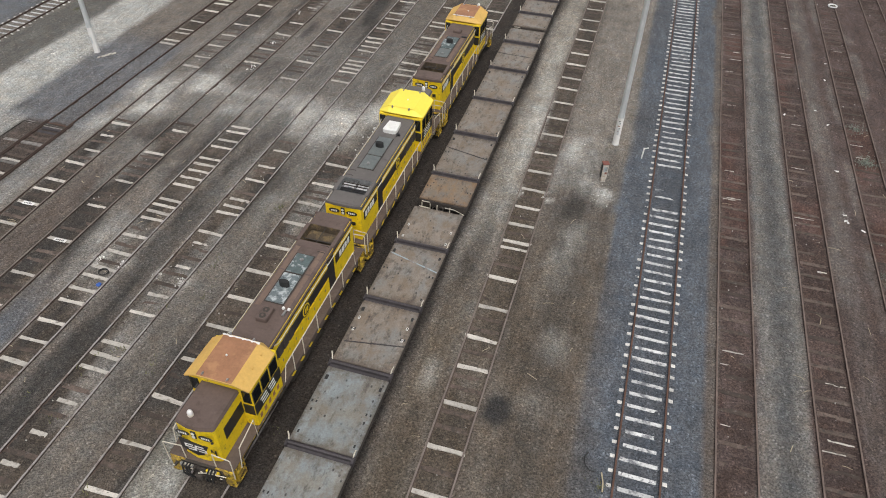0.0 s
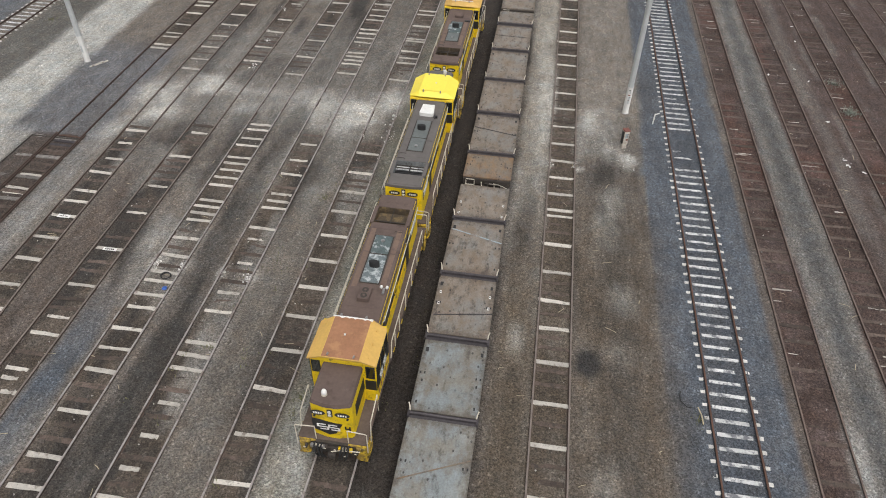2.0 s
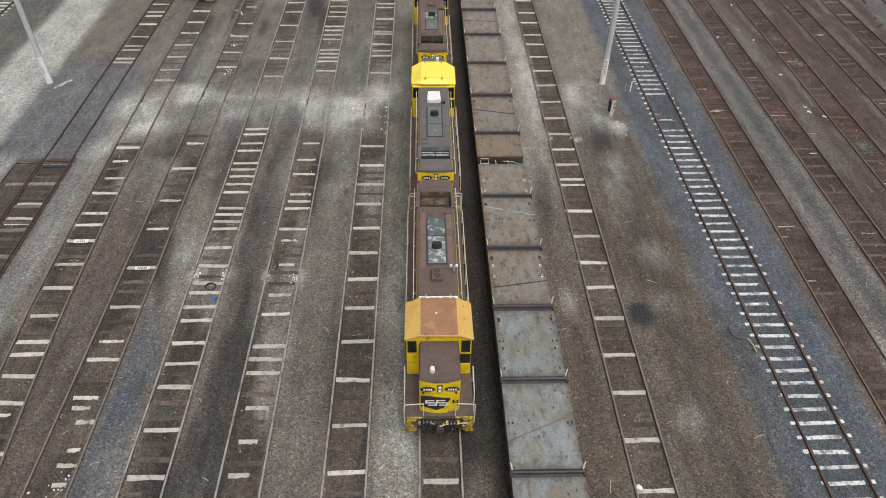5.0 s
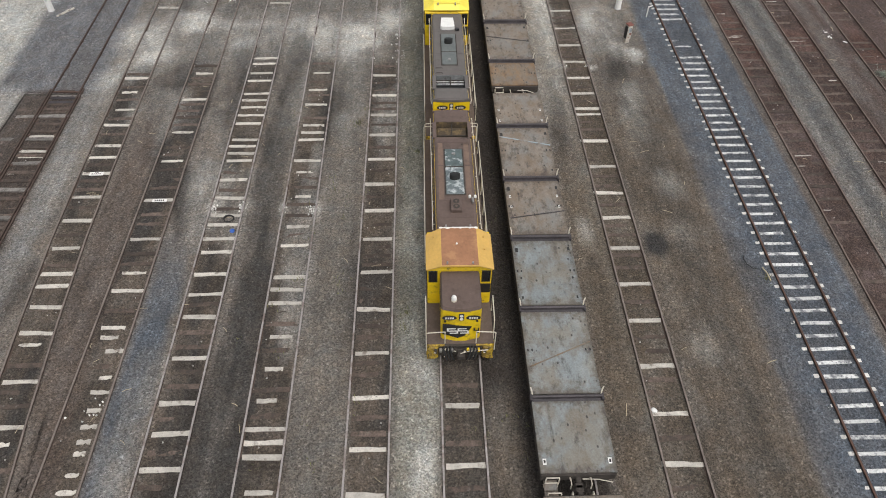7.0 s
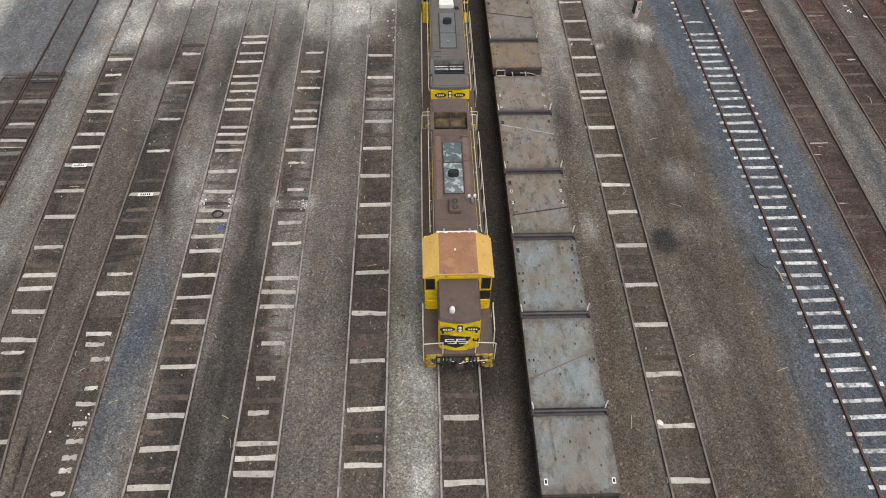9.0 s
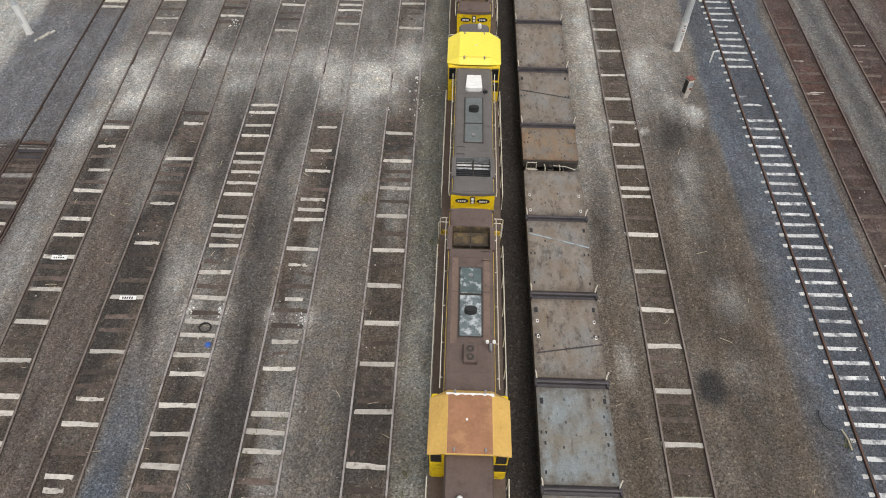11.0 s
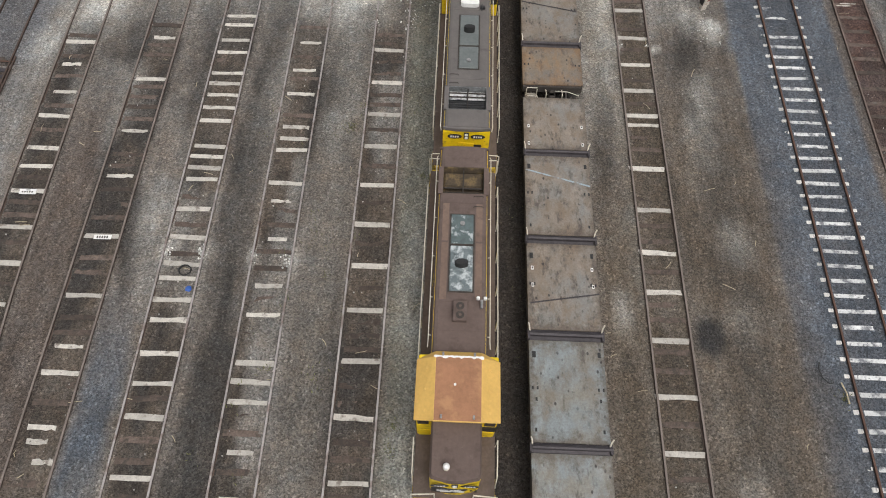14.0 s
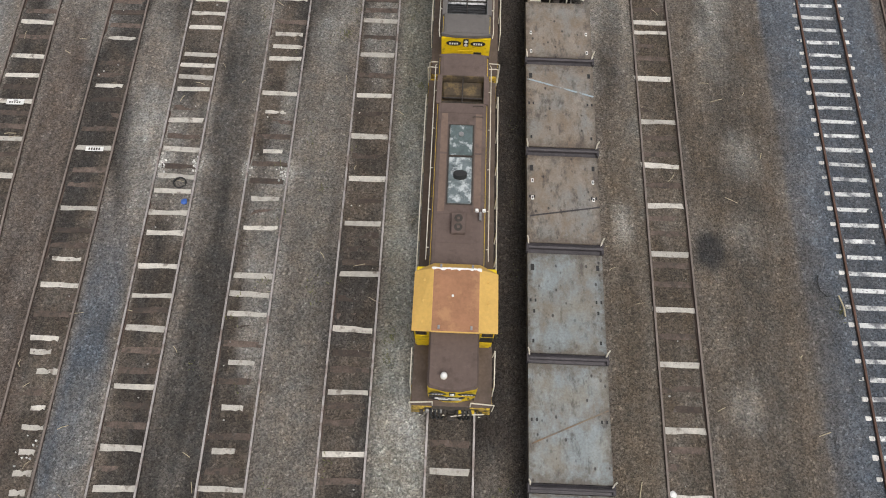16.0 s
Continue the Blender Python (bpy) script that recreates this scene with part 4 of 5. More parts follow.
        hn = part("horn", disc(bmesh.new(), (-0.72, 6.6, TOP + 0.12), 0.05, 0.3, "y", 10), STEEL, lo, "pale horn trumpets")
        for hx in (-0.84, -0.6):
            part("trumpet", disc(bmesh.new(), (hx, 6.4, TOP + 0.16), 0.06, 0.09, "y", 12), WHITE, hn)
        part("bracket", boxes((-0.75, -0.69, 6.55, 6.61, TOP, TOP + 0.1)), STEEL, hn)
    elif box_kind == "white":
        bm = bmesh.new()
        prism(bm, [(-0.40, 6.7), (-0.28, 6.62), (0.28, 6.62), (0.40, 6.7), (0.34, 7.62), (-0.34, 7.62)], "z", TOP, TOP + 0.2)
        b = part("air_conditioner", bm, WHITE, lo, "white roof air conditioner")
        for i in range(4):
            part("cover_rib", boxes((-0.26, 0.26, 6.8 + i * 0.2, 6.83 + i * 0.2, TOP + 0.2, TOP + 0.215)), WHITE, b)
        part("horn", boxes((0.44, 0.66, 6.5, 6.62, TOP, TOP + 0.14), (0.5, 0.54, 6.3, 6.7, TOP + 0.08, TOP + 0.16), bevel=0.015), BLACK, lo)
    else:
        part("fan_box", boxes((-0.28, 0.28, 6.85, 7.3, TOP, TOP + 0.18), bevel=0.03), roof_mat, lo)
        part("horn", boxes((0.5, 0.9, 6.3, 6.42, TOP, TOP + 0.1), bevel=0.02), BLACK, lo)
        part("access_plate", boxes((-0.5, 0.1, 4.7, 5.6, TOP + 0.071, TOP + 0.085)), BLEACHED, lo, "bleached flaking plate")
    # livery and doors on the hood sides
    for s in (-1, 1):
        X = HW
        for i in range(9):
            dr = part("hood_door", boxes((*sorted((s * X, s * (X + 0.018))), 2.95 + i * 0.6, 3.49 + i * 0.6, 1.55, 2.2), bevel=0.006), YELLOW, lo)
            part("latch", boxes((*sorted((s * (X + 0.018), s * (X + 0.035))), 3.38 + i * 0.6, 3.44 + i * 0.6, 1.82, 1.94)), STEEL, dr)
        part("side_band", boxes((*sorted((s * X, s * (X + 0.012))), 2.3, 8.40, 2.28, 2.78)), BLACK, long, "black band on the hood side")
        part("side_block", boxes((*sorted((s * X, s * (X + 0.014))), 2.28, 2.92, 1.42, 3.10)), BLACK, long, "black block on the hood side")
        for i in range(4):
            part("side_grille", boxes((*sorted((s * X, s * (X + 0.03))), 6.5 + i * 0.48, 6.88 + i * 0.48, 2.24, 2.82), bevel=0.01), GRIME, long)
        plate = part("number_panel", boxes((*sorted((s * X, s * (X + 0.016))), 0.35, 2.1, 2.35, 2.82)), BLACK, lo, "black panel with pale bars")
        for i, wd in enumerate((0.22, 0.24, 0.24, 0.24)):
            y = 0.5 + i * 0.31
            part("digit_bar", slab(bmesh.new(), s * (X + 0.016), y, y + wd, 2.42, 2.74, s * 0.006), WHITE, plate)
        em = part("round_emblem", disc(bmesh.new(), (s * (X + 0.02), 5.3, 2.52), 0.36, 0.02, "x", 24), BLACK, lo, "round black and yellow emblem")
        bm = disc(bmesh.new(), (s * (X + 0.034), 5.3, 2.52), 0.31, 0.008, "x", 24)
        part("emblem_ring", bm, YELLOW, em)
        part("emblem_core", disc(bmesh.new(), (s * (X + 0.042), 5.3, 2.52), 0.24, 0.008, "x", 20), BLACK, em)
        part("emblem_mark", boxes((*sorted((s * (X + 0.046), s * (X + 0.052))), 5.16, 5.28, 2.4, 2.64), (*sorted((s * (X + 0.046), s * (X + 0.052))), 5.32, 5.44, 2.4, 2.64)), YELLOW, em)
        # skirt under the walkway with pale hatch marks
        part("skirt", boxes((*sorted((s * 1.301, s * 1.325)), 0.5, 8.3, 1.06, 1.33)), side_grime, lo, "grimy brown side skirt")
        for i in range(9):
            y = 0.8 + i * 0.82
            part("hazard_mark", prism(bmesh.new(), [(y, 1.07), (y + 0.3, 1.07), (y + 0.45, 1.22), (y + 0.15, 1.22)], "x", *sorted((s * 1.326, s * 1.332))), YELLOW, lo)
        # handrails along the walkway and the roof edge
        xs = s * 1.36
        handrail(lo, [(xs, 0.9, 1.42), (xs, 1.0, 2.28), (xs, 8.1, 2.28), (xs, 8.35, 1.5)], [((xs, y, WZ - 0.1), (xs, y, 2.28)) for y in (2.4, 3.8, 5.2, 6.6, 7.5)])
        handrail(lo, [(s * 1.0, 0.15, 3.0), (s * 1.03, 0.3, 3.12), (s * 1.03, 7.8, 3.12), (s * 1.03, 8.1, 3.30)], [((s * X, y, 3.10), (s * 1.03, y, 3.12)) for y in (1.4, 3.0, 4.6, 6.2, 7.6)], 0.018)
    # end face of the long hood
    face = part("end_face", boxes((-HW + 0.01, HW - 0.01, -0.015, 0.0, WZ, TOP - 0.25)), YELLOW, lo)
    part("end_door", boxes((-0.32, 0.32, -0.035, -0.015, 1.45, 2.5), bevel=0.01), YELLOW, face)
    part("end_badge", boxes((0.3, 0.62, -0.03, -0.016, 2.2, 2.4), bevel=0.02), BLACK, face)

    def lamps(y, way, z):
        a, b = sorted((y, y + way * 0.05))
        hl = part("headlight", boxes((-0.1, 0.1, a, b, z - 0.2, z + 0.2), bevel=0.02), BLACK, lo, "black twin headlight housing")
        for d in (-0.09, 0.09):
            part("lens", disc(bmesh.new(), (0, y + way * 0.055, z + d), 0.07, 0.02, "y", 14), WHITE, hl)
        for s in (-1, 1):
            bm = disc(bmesh.new(), (0, 0, 0), 0.5, 0.03, "y", 24)
            bmesh.ops.transform(bm, matrix=Matrix.Translation((s * 0.46, y + way * 0.02, z - 0.05)) @ Matrix.Diagonal((0.56, 1, 0.24, 1)), verts=bm.verts)
            nb = part("number_board", bm, BLACK, lo, "black oval number board")
            for i in range(4):
                part("digit_bar", boxes((s * 0.46 - 0.17 + i * 0.09, s * 0.46 - 0.11 + i * 0.09, *sorted((y + way * 0.034, y + way * 0.042)), z - 0.1, z)), WHITE, nb)
    lamps(-0.015, -1, 2.95)
    # cab
    C0, C1, CW = 8.42, 10.46, 1.29
    cab = part("cab", boxes((-CW, CW, C0, C1, WZ - 0.02, 3.50), bevel=0.04), YELLOW, lo, "yellow cab body")
    bm = bmesh.new()
    ew, tw, ez, tz = 1.34, 0.74, 3.52, 3.93
    yb, yf = C0 + 0.02, C1 + 0.23
    prism(bm, [(-CW + 0.03, 3.46), (CW - 0.03, 3.46), (CW - 0.04, ez), (tw - 0.02, tz - 0.07), (-tw + 0.02, tz - 0.07), (-CW + 0.04, ez)], "y", C0 + 0.30, C1 - 0.03)
    part("cab_gable", bm, YELLOW, cab)
    bm = bmesh.new()
    put = lambda *p: bm.verts.new(p)
    tl, tr, fl, fr = put(-tw, yb + 0.2, tz), put(tw, yb + 0.2, tz), put(-tw, yf, tz), put(tw, yf, tz)
    el, er, gl, gr = put(-ew, yb + 0.18, ez), put(ew, yb + 0.18, ez), put(-ew, yf - 0.09, ez + 0.09), put(ew, yf - 0.09, ez + 0.09)
    rl, rr = put(-tw, yb - 0.08, ez + 0.12), put(tw, yb - 0.08, ez + 0.12)
    for loop in ((tl, tr, fr, fl), (el, tl, fl, gl), (tr, er, gr, fr), (rl, rr, tr, tl), (rl, tl, el), (tr, rr, er)):
        bm.faces.new(loop)
    bmesh.ops.recalc_face_normals(bm, faces=bm.faces)
    if sum(face.normal.z for face in bm.faces) < 0:
        bmesh.ops.reverse_faces(bm, faces=bm.faces)
    bmesh.ops.solidify(bm, geom=bm.faces[:], thickness=0.05)
    croof = part("cab_roof", bm, cab_side, lo, "angular overhanging cab roof")
    if cab_top is not cab_side:
        part("roof_panel", boxes((-tw + 0.02, tw - 0.02, yb + 0.22, yf - 0.02, tz - 0.004, tz + 0.008)), cab_top, croof, "rust-streaked roof centre panel")
        part("front_lip", boxes((-tw, tw, yf - 0.02, yf + 0.012, tz - 0.05, tz + 0.012)), FADED, croof)
    for s in (-1, 1):
        for y in (yb + 0.12, yf - 0.14):
            part("lifting_lug", boxes((s * 0.5 - 0.035, s * 0.5 + 0.035, y - 0.06, y + 0.06, tz - 0.06, tz + 0.06), bevel=0.01), STEEL, croof)
        for i in range(3):
            t = yb + 0.55 + i * 0.68
            part("vent_stud", disc(bmesh.new(), (s * 1.0, t, 3.76), 0.045, 0.06, "z", 10), cab_side, croof)
    bm = bmesh.new()
    flake = random.Random(8)
    xs = [-tw - 0.05 + (2 * tw + 0.1) * i / 20 for i in range(21)]
    prism(bm, [(x, yb + 0.17 - flake.uniform(0, 0.02)) for x in xs] + [(x, yb + 0.21 + flake.choice((0, 0.01, 0.03, 0.05))) for x in xs[::-1]], "z", tz - 0.01, tz + 0.014)
    part("rear_seam", bm, WHITE if cab_top is not cab_side else cab_side, croof, "flaked white seam")
    part("roof_knob", disc(bmesh.new(), (0.1, yb + 1.1, tz + 0.03), 0.04, 0.05, "z", 10), WHITE, croof)
    for s in (-1, 1):
        for (y, nrm) in ((C1, 1), (C0, -1)):
            a, b = sorted((y, y + nrm * 0.02))
            x0, x1 = sorted((s * 0.88, s * 1.24))
            wf = part("window", boxes((x0, x1, a, b, 2.72, 3.40), bevel=0.01), BLACK, lo, "black-framed cab window")
            part("pane", boxes((x0 + 0.04, x1 - 0.04, *sorted((y + nrm * 0.02, y + nrm * 0.028)), 2.78, 3.34)), GLASS, wf)
        for (y0, y1) in ((C0 + 0.15, C0 + 0.72), (C0 + 0.8, C0 + 1.36), (C0 + 1.44, C0 + 2.02)):
            wf = part("window", boxes((*sorted((s * CW, s * (CW + 0.02))), y0, y1, 2.66, 3.36), bevel=0.01), BLACK, lo, "black-framed side window")
            part("pane", boxes((*sorted((s * (CW + 0.02), s * (CW + 0.028))), y0 + 0.04, y1 - 0.04, 2.71, 3.31)), GLASS, wf)
        bnd = part("cab_band", boxes((*sorted((s * CW, s * (CW + 0.014))), C0 + 0.05, C1 - 0.02, 2.02, 2.6)), BLACK, lo, "black band with white swoosh shapes")
        for i in range(2):
            y = C0 + 0.55 + i * 0.6
            for z0, z1, d0, d1 in ((2.44, 2.50, 0.0, 0.46), (2.28, 2.34, -0.03, 0.40), (2.12, 2.18, -0.1, 0.36)):
                part("stroke", boxes((*sorted((s * (CW + 0.014), s * (CW + 0.022))), y + d0, y + d1, z0, z1)), WHITE, bnd)
        for (y, nrm) in ((C1, 1), (C0, -1)):
            part("front_band", boxes((*sorted((s * 0.84, s * 1.27)), *sorted((y, y + nrm * 0.012)), 2.05, 2.6)), BLACK if s * nrm < 0 else YELLOW, cab)
        part("cab_door", boxes((*sorted((s * 0.86, s * 1.22)), *sorted((C1, C1 + 0.025)), WZ + 0.02, 2.02), bevel=0.01), YELLOW, cab)
        for i in range(5):
            part("marker_patch", boxes((*sorted((s * CW, s * (CW + 0.01))), C0 + 0.3 + i * 0.34, C0 + 0.46 + i * 0.34, 1.62, 1.84)), RUSTPAINT, cab)
    # short hood with a pointed front
    SW, F0, F1, SZ = 0.78, 10.46, 12.30, 3.36
    bm = bmesh.new()
    plan = [(-SW, F0), (SW, F0), (SW, F1 - 0.14), (SW - 0.06, F1 - 0.06), (0.22, F1 + 0.06), (-0.22, F1 + 0.06), (-SW + 0.06, F1 - 0.06), (-SW, F1 - 0.14)]
    prism(bm, plan, "z", WZ, SZ - 0.14)
    sh = part("short_hood", bm, YELLOW, lo, "yellow short hood")
    bm = bmesh.new()
    k = 0.93
    low = [bm.verts.new((x * 1.012, y if y < 11 else y + 0.012, SZ - 0.14)) for x, y in plan]
    top = [bm.verts.new((x * k, y if y < 11 else y - 0.05, SZ)) for x, y in plan]
    n = len(plan)
    for i in range(n):
        bm.faces.new((low[i], low[(i + 1) % n], top[(i + 1) % n], top[i]))
    bm.faces.new(top), bm.faces.new(low[::-1])
    part("short_hood_roof", bm, roof_mat, lo, "dusty brown short hood roof")
    bc = part("beacon_base", disc(bmesh.new(), (0.28, 11.92, SZ + 0.03), 0.11, 0.06, "z", 14), HANDRAIL, lo)
    bm = bmesh.new()
    made = bmesh.ops.create_uvsphere(bm, u_segments=14, v_segments=8, radius=0.11)
    bmesh.ops.transform(bm, matrix=Matrix.Translation((0.28, 11.92, SZ + 0.14)) @ Matrix.Diagonal((0.95, 0.95, 1.3, 1)), verts=made["verts"])
    part("beacon", bm, WHITE, bc, "white dome beacon", smooth=True)
    for s in (-1, 1):
        part("hood_side_band", boxes((*sorted((s * SW, s * (SW + 0.012))), F0 + 0.02, F1 - 0.55, 2.1, 2.75)), BLACK, sh, "black band on the short hood")
        part("sand_cap", disc(bmesh.new(), (s * 0.62, F1 + 0.01, 2.58), 0.045, 0.05, "y", 10), BLACK, sh)
    lamps(F1 + 0.05, 1, 2.92)
    bm = bmesh.new()
    prism(bm, [(0.72, 2.48), (-0.42, 2.30), (-0.16, 1.72), (0.12, 1.58), (0.5, 1.78), (0.72, 1.86)], "y", F1 + 0.045, F1 + 0.075)
    bd = part("front_panel", bm, BLACK, lo, "black panel with white swoosh shapes")
    for dx in (0.0, 0.42):
        strokes = [(0.2 - dx - d, 0.54 - dx - d, z0, z0 + 0.055) for z0, d in ((2.16, 0.0), (2.02, 0.04), (1.88, 0.1))]
        strokes += [(0.48 - dx, 0.55 - dx, 2.03, 2.2), (0.1 - dx, 0.17 - dx, 1.89, 2.06)]
        for k, (x0, x1, z0, z1) in enumerate(strokes):
            part("stroke", boxes((x0, x1, F1 + 0.075, F1 + (0.082 if k < 3 else 0.085), z0, z1)), WHITE, bd)
    part("side_mark", boxes((-0.72, -0.5, F1 + 0.046, F1 + 0.06, 2.02, 2.07), (-0.72, -0.66, F1 + 0.046, F1 + 0.06, 1.86, 2.2), (-0.56, -0.5, F1 + 0.046, F1 + 0.06, 2.02, 2.2)), BLACK, sh)
    # both ends: headstock, pilot, steps, couplers, hoses, rails
    for y, way in ((12.48, 1), (-0.30, -1)):
        a, b = sorted((y - way * 0.05, y + way * 0.1))
        hs = part("headstock", boxes((-1.28, 1.28, a, b - 0.04 if way > 0 else b, 1.24, 1.34), bevel=0.02), GRIMYYELLOW, lo, "oil-stained yellow headstock beam")
        part("deck_edge", boxes((-0.62, 0.62, *sorted((y - way * 0.1, y + way * 0.12)), 1.335, 1.36), bevel=0.008), GRIME, hs, "oily black deck edge")
        for bx, bz, br in ((-0.98, 1.1, 0.06), (-0.2, 1.2, 0.05), (0.2, 1.22, 0.05), (0.98, 1.12, 0.06), (-0.55, 0.86, 0.07), (0.58, 0.84, 0.07)):
            part("pipe_end", disc(bmesh.new(), (bx, y + way * 0.2, bz), br, 0.16, "y", 10), GRIME, hs)
            part("pipe_tap", tube(bmesh.new(), [(bx, y + way * 0.27, bz), (bx + 0.07, y + way * 0.3, bz + 0.06)], 0.02), HANDRAIL, hs)
        part("drawgear_plate", boxes((-0.86, 0.86, a + 0.02, b - 0.04, 0.62, 1.24), bevel=0.02), GRIME, hs, "oily black drawgear plate")
        for bx in (-0.72, -0.3, 0.34, 0.78):
            part("jumper_socket", boxes((bx - 0.06, bx + 0.06, *sorted((y + way * 0.08, y + way * 0.2)), 1.02, 1.2), bevel=0.02), STEEL if bx > 0 else YELLOW, hs)
        part("cut_lever", tube(bmesh.new(), [(-1.1, y + way * 0.2, 1.18), (-0.3, y + way * 0.26, 1.18), (0.0, y + way * 0.3, 1.1)], 0.02), HANDRAIL, hs)
        for s in (-1, 1):
            part("pilot_plate", boxes((*sorted((s * 0.88, s * 1.3)), a, b, 0.46, 1.24), bevel=0.06), GRIMYYELLOW, hs)
            part("buffer_step", boxes((*sorted((s * 1.02, s * 1.34)), a - 0.3 if way > 0 else a, b if way > 0 else b + 0.3, 0.46, 0.5)), GRIMYYELLOW, hs)
            for hx in (0.38, 0.5, 0.64):
                part("brake_hose", tube(bmesh.new(), [(s * hx, y + way * 0.08, 1.28), (s * (hx + 0.02), y + way * 0.26, 1.26), (s * (hx - 0.05), y + way * 0.36, 0.95), (s * (hx - 0.12), y + way * 0.26, 0.62)], 0.036), RUBBER, hs)
                part("hose_cock", disc(bmesh.new(), (s * hx, y + way * 0.14, 1.16), 0.05, 0.08, "y", 10), HANDRAIL, hs)
            x = s * 1.36
            handrail(lo, [(s * 0.62, y + way * 0.02, 2.16), (s * 1.30, y + way * 0.06, 2.16), (x, y + way * 0.06, 2.12), (x, y + way * 0.06, 1.0)], [((s * 0.62, y + way * 0.02, 2.16), (s * 0.62, y + way * 0.0, 1.38))])
            st = part("corner_steps", boxes(*[(*sorted((s * 1.12, s * 1.36)), *sorted((y - way * 0.62, y - way * 0.12)), z, z + 0.03) for z in (0.45, 0.72, 0.99)]), GRIMYYELLOW, lo, "grimy yellow corner steps")
            for d in (0.12, 0.62):
                part("step_stringer", boxes((*sorted((s * 1.30, s * 1.36)), *sorted((y - way * d, y - way * (d + 0.03))), 0.42, 1.36)), GRIMYYELLOW, st)
        coupler(lo, y + way * 0.02, way * 0.75, 0.9)
        part("coupler_pocket", boxes((-0.3, 0.3, a - 0.02, b + 0.02, 0.78, 1.08), bevel=0.03), GRIME, hs)
    for s in (-1, 1):
        x = s * 1.36
        handrail(lo, [(x, 10.75, 1.2), (x, 10.8, 2.25), (x, 11.9, 2.05), (x, 12.05, 1.0)], [])
    return lo


def put_loco(ob, y, turned):
    f = TRACKS["loco"]
    k = math.degrees(math.atan(0.005))
    ob.matrix_basis = pose(f(y + (-6 if turned else 6)) + (0.0), y, 0, 0, 0, (180 if turned else 0) - k) @ Matrix.Diagonal((1, 1, 1.03, 1))


first = locomotive("yellow diesel locomotive with rust-streaked orange cab roof", RUSTPAINT, FADED, "fan", ROOFBROWN, (TEAL, BLEACHED), RADIATOR, WALKWAY)
put_loco(first, 8.5, True)
second = locomotive("yellow diesel locomotive with freshly painted yellow cab roof", BRIGHT, BRIGHT, "white", ROOFGREY, (GREYHATCH, GREYHATCH), WELL, WALKWAY)
put_loco(second, 9.45, False)
third = locomotive("yellow diesel locomotive with faded rusty cab roof", RUSTPAINT, FADED, "plain", ROOFBROWN, (GREYHATCH, TEAL), RADIATOR, WALKWAY)
put_loco(third, 22.87, False)


# ---- lighting masts, cabinet, loose things ----
def mast(x, y, top, label):
    m = thing("light_mast", label, "lamp post", "yard masts", at=pose(x, y, 0))
    ring = lambda z, r: [(r * math.cos(math.pi * k / 6), r * math.sin(math.pi * k / 6), z) for k in range(12)]

    def shell(z0, z1, r0, r1):
        bm = bmesh.new()
        a, b = [bm.verts.new(p) for p in ring(z0, r0)], [bm.verts.new(p) for p in ring(z1, r1)]
        for k in range(12):
            bm.faces.new((a[k], a[(k + 1) % 12], b[(k + 1) % 12], b[k]))
        bm.faces.new(a[::-1]), bm.faces.new(b)
        return bm
    part("footing", shell(0, 0.05, 0.25, 0.23), DUSTY, m, "concrete footing")
    part("painted_base", shell(0.04, 2.05, 0.205, 0.20), WHITE, m, "white painted base")
    sh = part("shaft", shell(2.05, top, 0.185, 0.10), POLE, m, "galvanised tapered shaft")
    part("collar", shell(2.0, 2.12, 0.208, 0.208), POLE, sh)
    part("access_door", boxes((-0.06, 0.06, -0.22, -0.19, 0.8, 1.3)), POLE, m)
    if x > 0:
        for i, (px, pz, pw) in enumerate(((-0.1, 1.75, 0.16), (-0.02, 1.6, 0.1), (-0.12, 1.42, 0.2), (0.0, 1.25, 0.12), (-0.08, 1.05, 0.1))):
            part("scrawl", boxes((px * 0.7, px * 0.7 + pw * 0.7, -0.222, -0.18, pz, pz + 0.05)), (BLACK, TEAL, RED, TEAL, RED)[i], m, "painted scrawl")
    return m


mast(5.0, 24.75, 24.0, "tall galvanised light mast with white base")
mast(-33.95, 24.9, 24.0, "tall galvanised light mast with white base on gravel")

cab = thing("trackside_cabinet", "weathered white and red trackside cabinet on a post", "cabinet", at=pose(4.66, 20.4, 0, 0, 0, 20))
body = part("body", boxes((-0.17, 0.17, -0.16, 0.16, 0.30, 1.25), bevel=0.02), FLAKED, cab, "flaking white body with rust")
part("roof_cap", boxes((-0.20, 0.20, -0.20, 0.20, 1.25, 1.34), bevel=0.03), RED, cab, "faded red cap")
part("door", boxes((-0.15, 0.15, -0.18, -0.16, 0.40, 1.2), bevel=0.01), FLAKED, body)
part("sign_plate", boxes((-0.10, 0.12, -0.19, -0.18, 0.80, 1.12)), BLUELINE, body, "pale blue plate")
part("sign_plate", boxes((-0.02, 0.12, -0.191, -0.18, 0.62, 0.76)), RED, body, "faded orange-red plate")
# left side made darker with a thin black slab
part("side_plate", boxes((-0.185, -0.17, -0.15, 0.15, 0.35, 1.2)), BLACK, body)
part("leg", boxes((-0.14, 0.14, -0.13, 0.13, 0.0, 0.30)), FLAKED, cab)

post = thing("marker_post", "short white marker post in ballast", "post", at=pose(6.75, 23.6, 0))
part("stake", tube(bmesh.new(), [(0, 0, -0.05), (0.02, 0.03, 0.75)], 0.045, 8), WHITE, post)
part("arm", tube(bmesh.new(), [(0.02, 0.03, 0.72), (0.28, 0.1, 0.78)], 0.035, 8), WHITE, post)

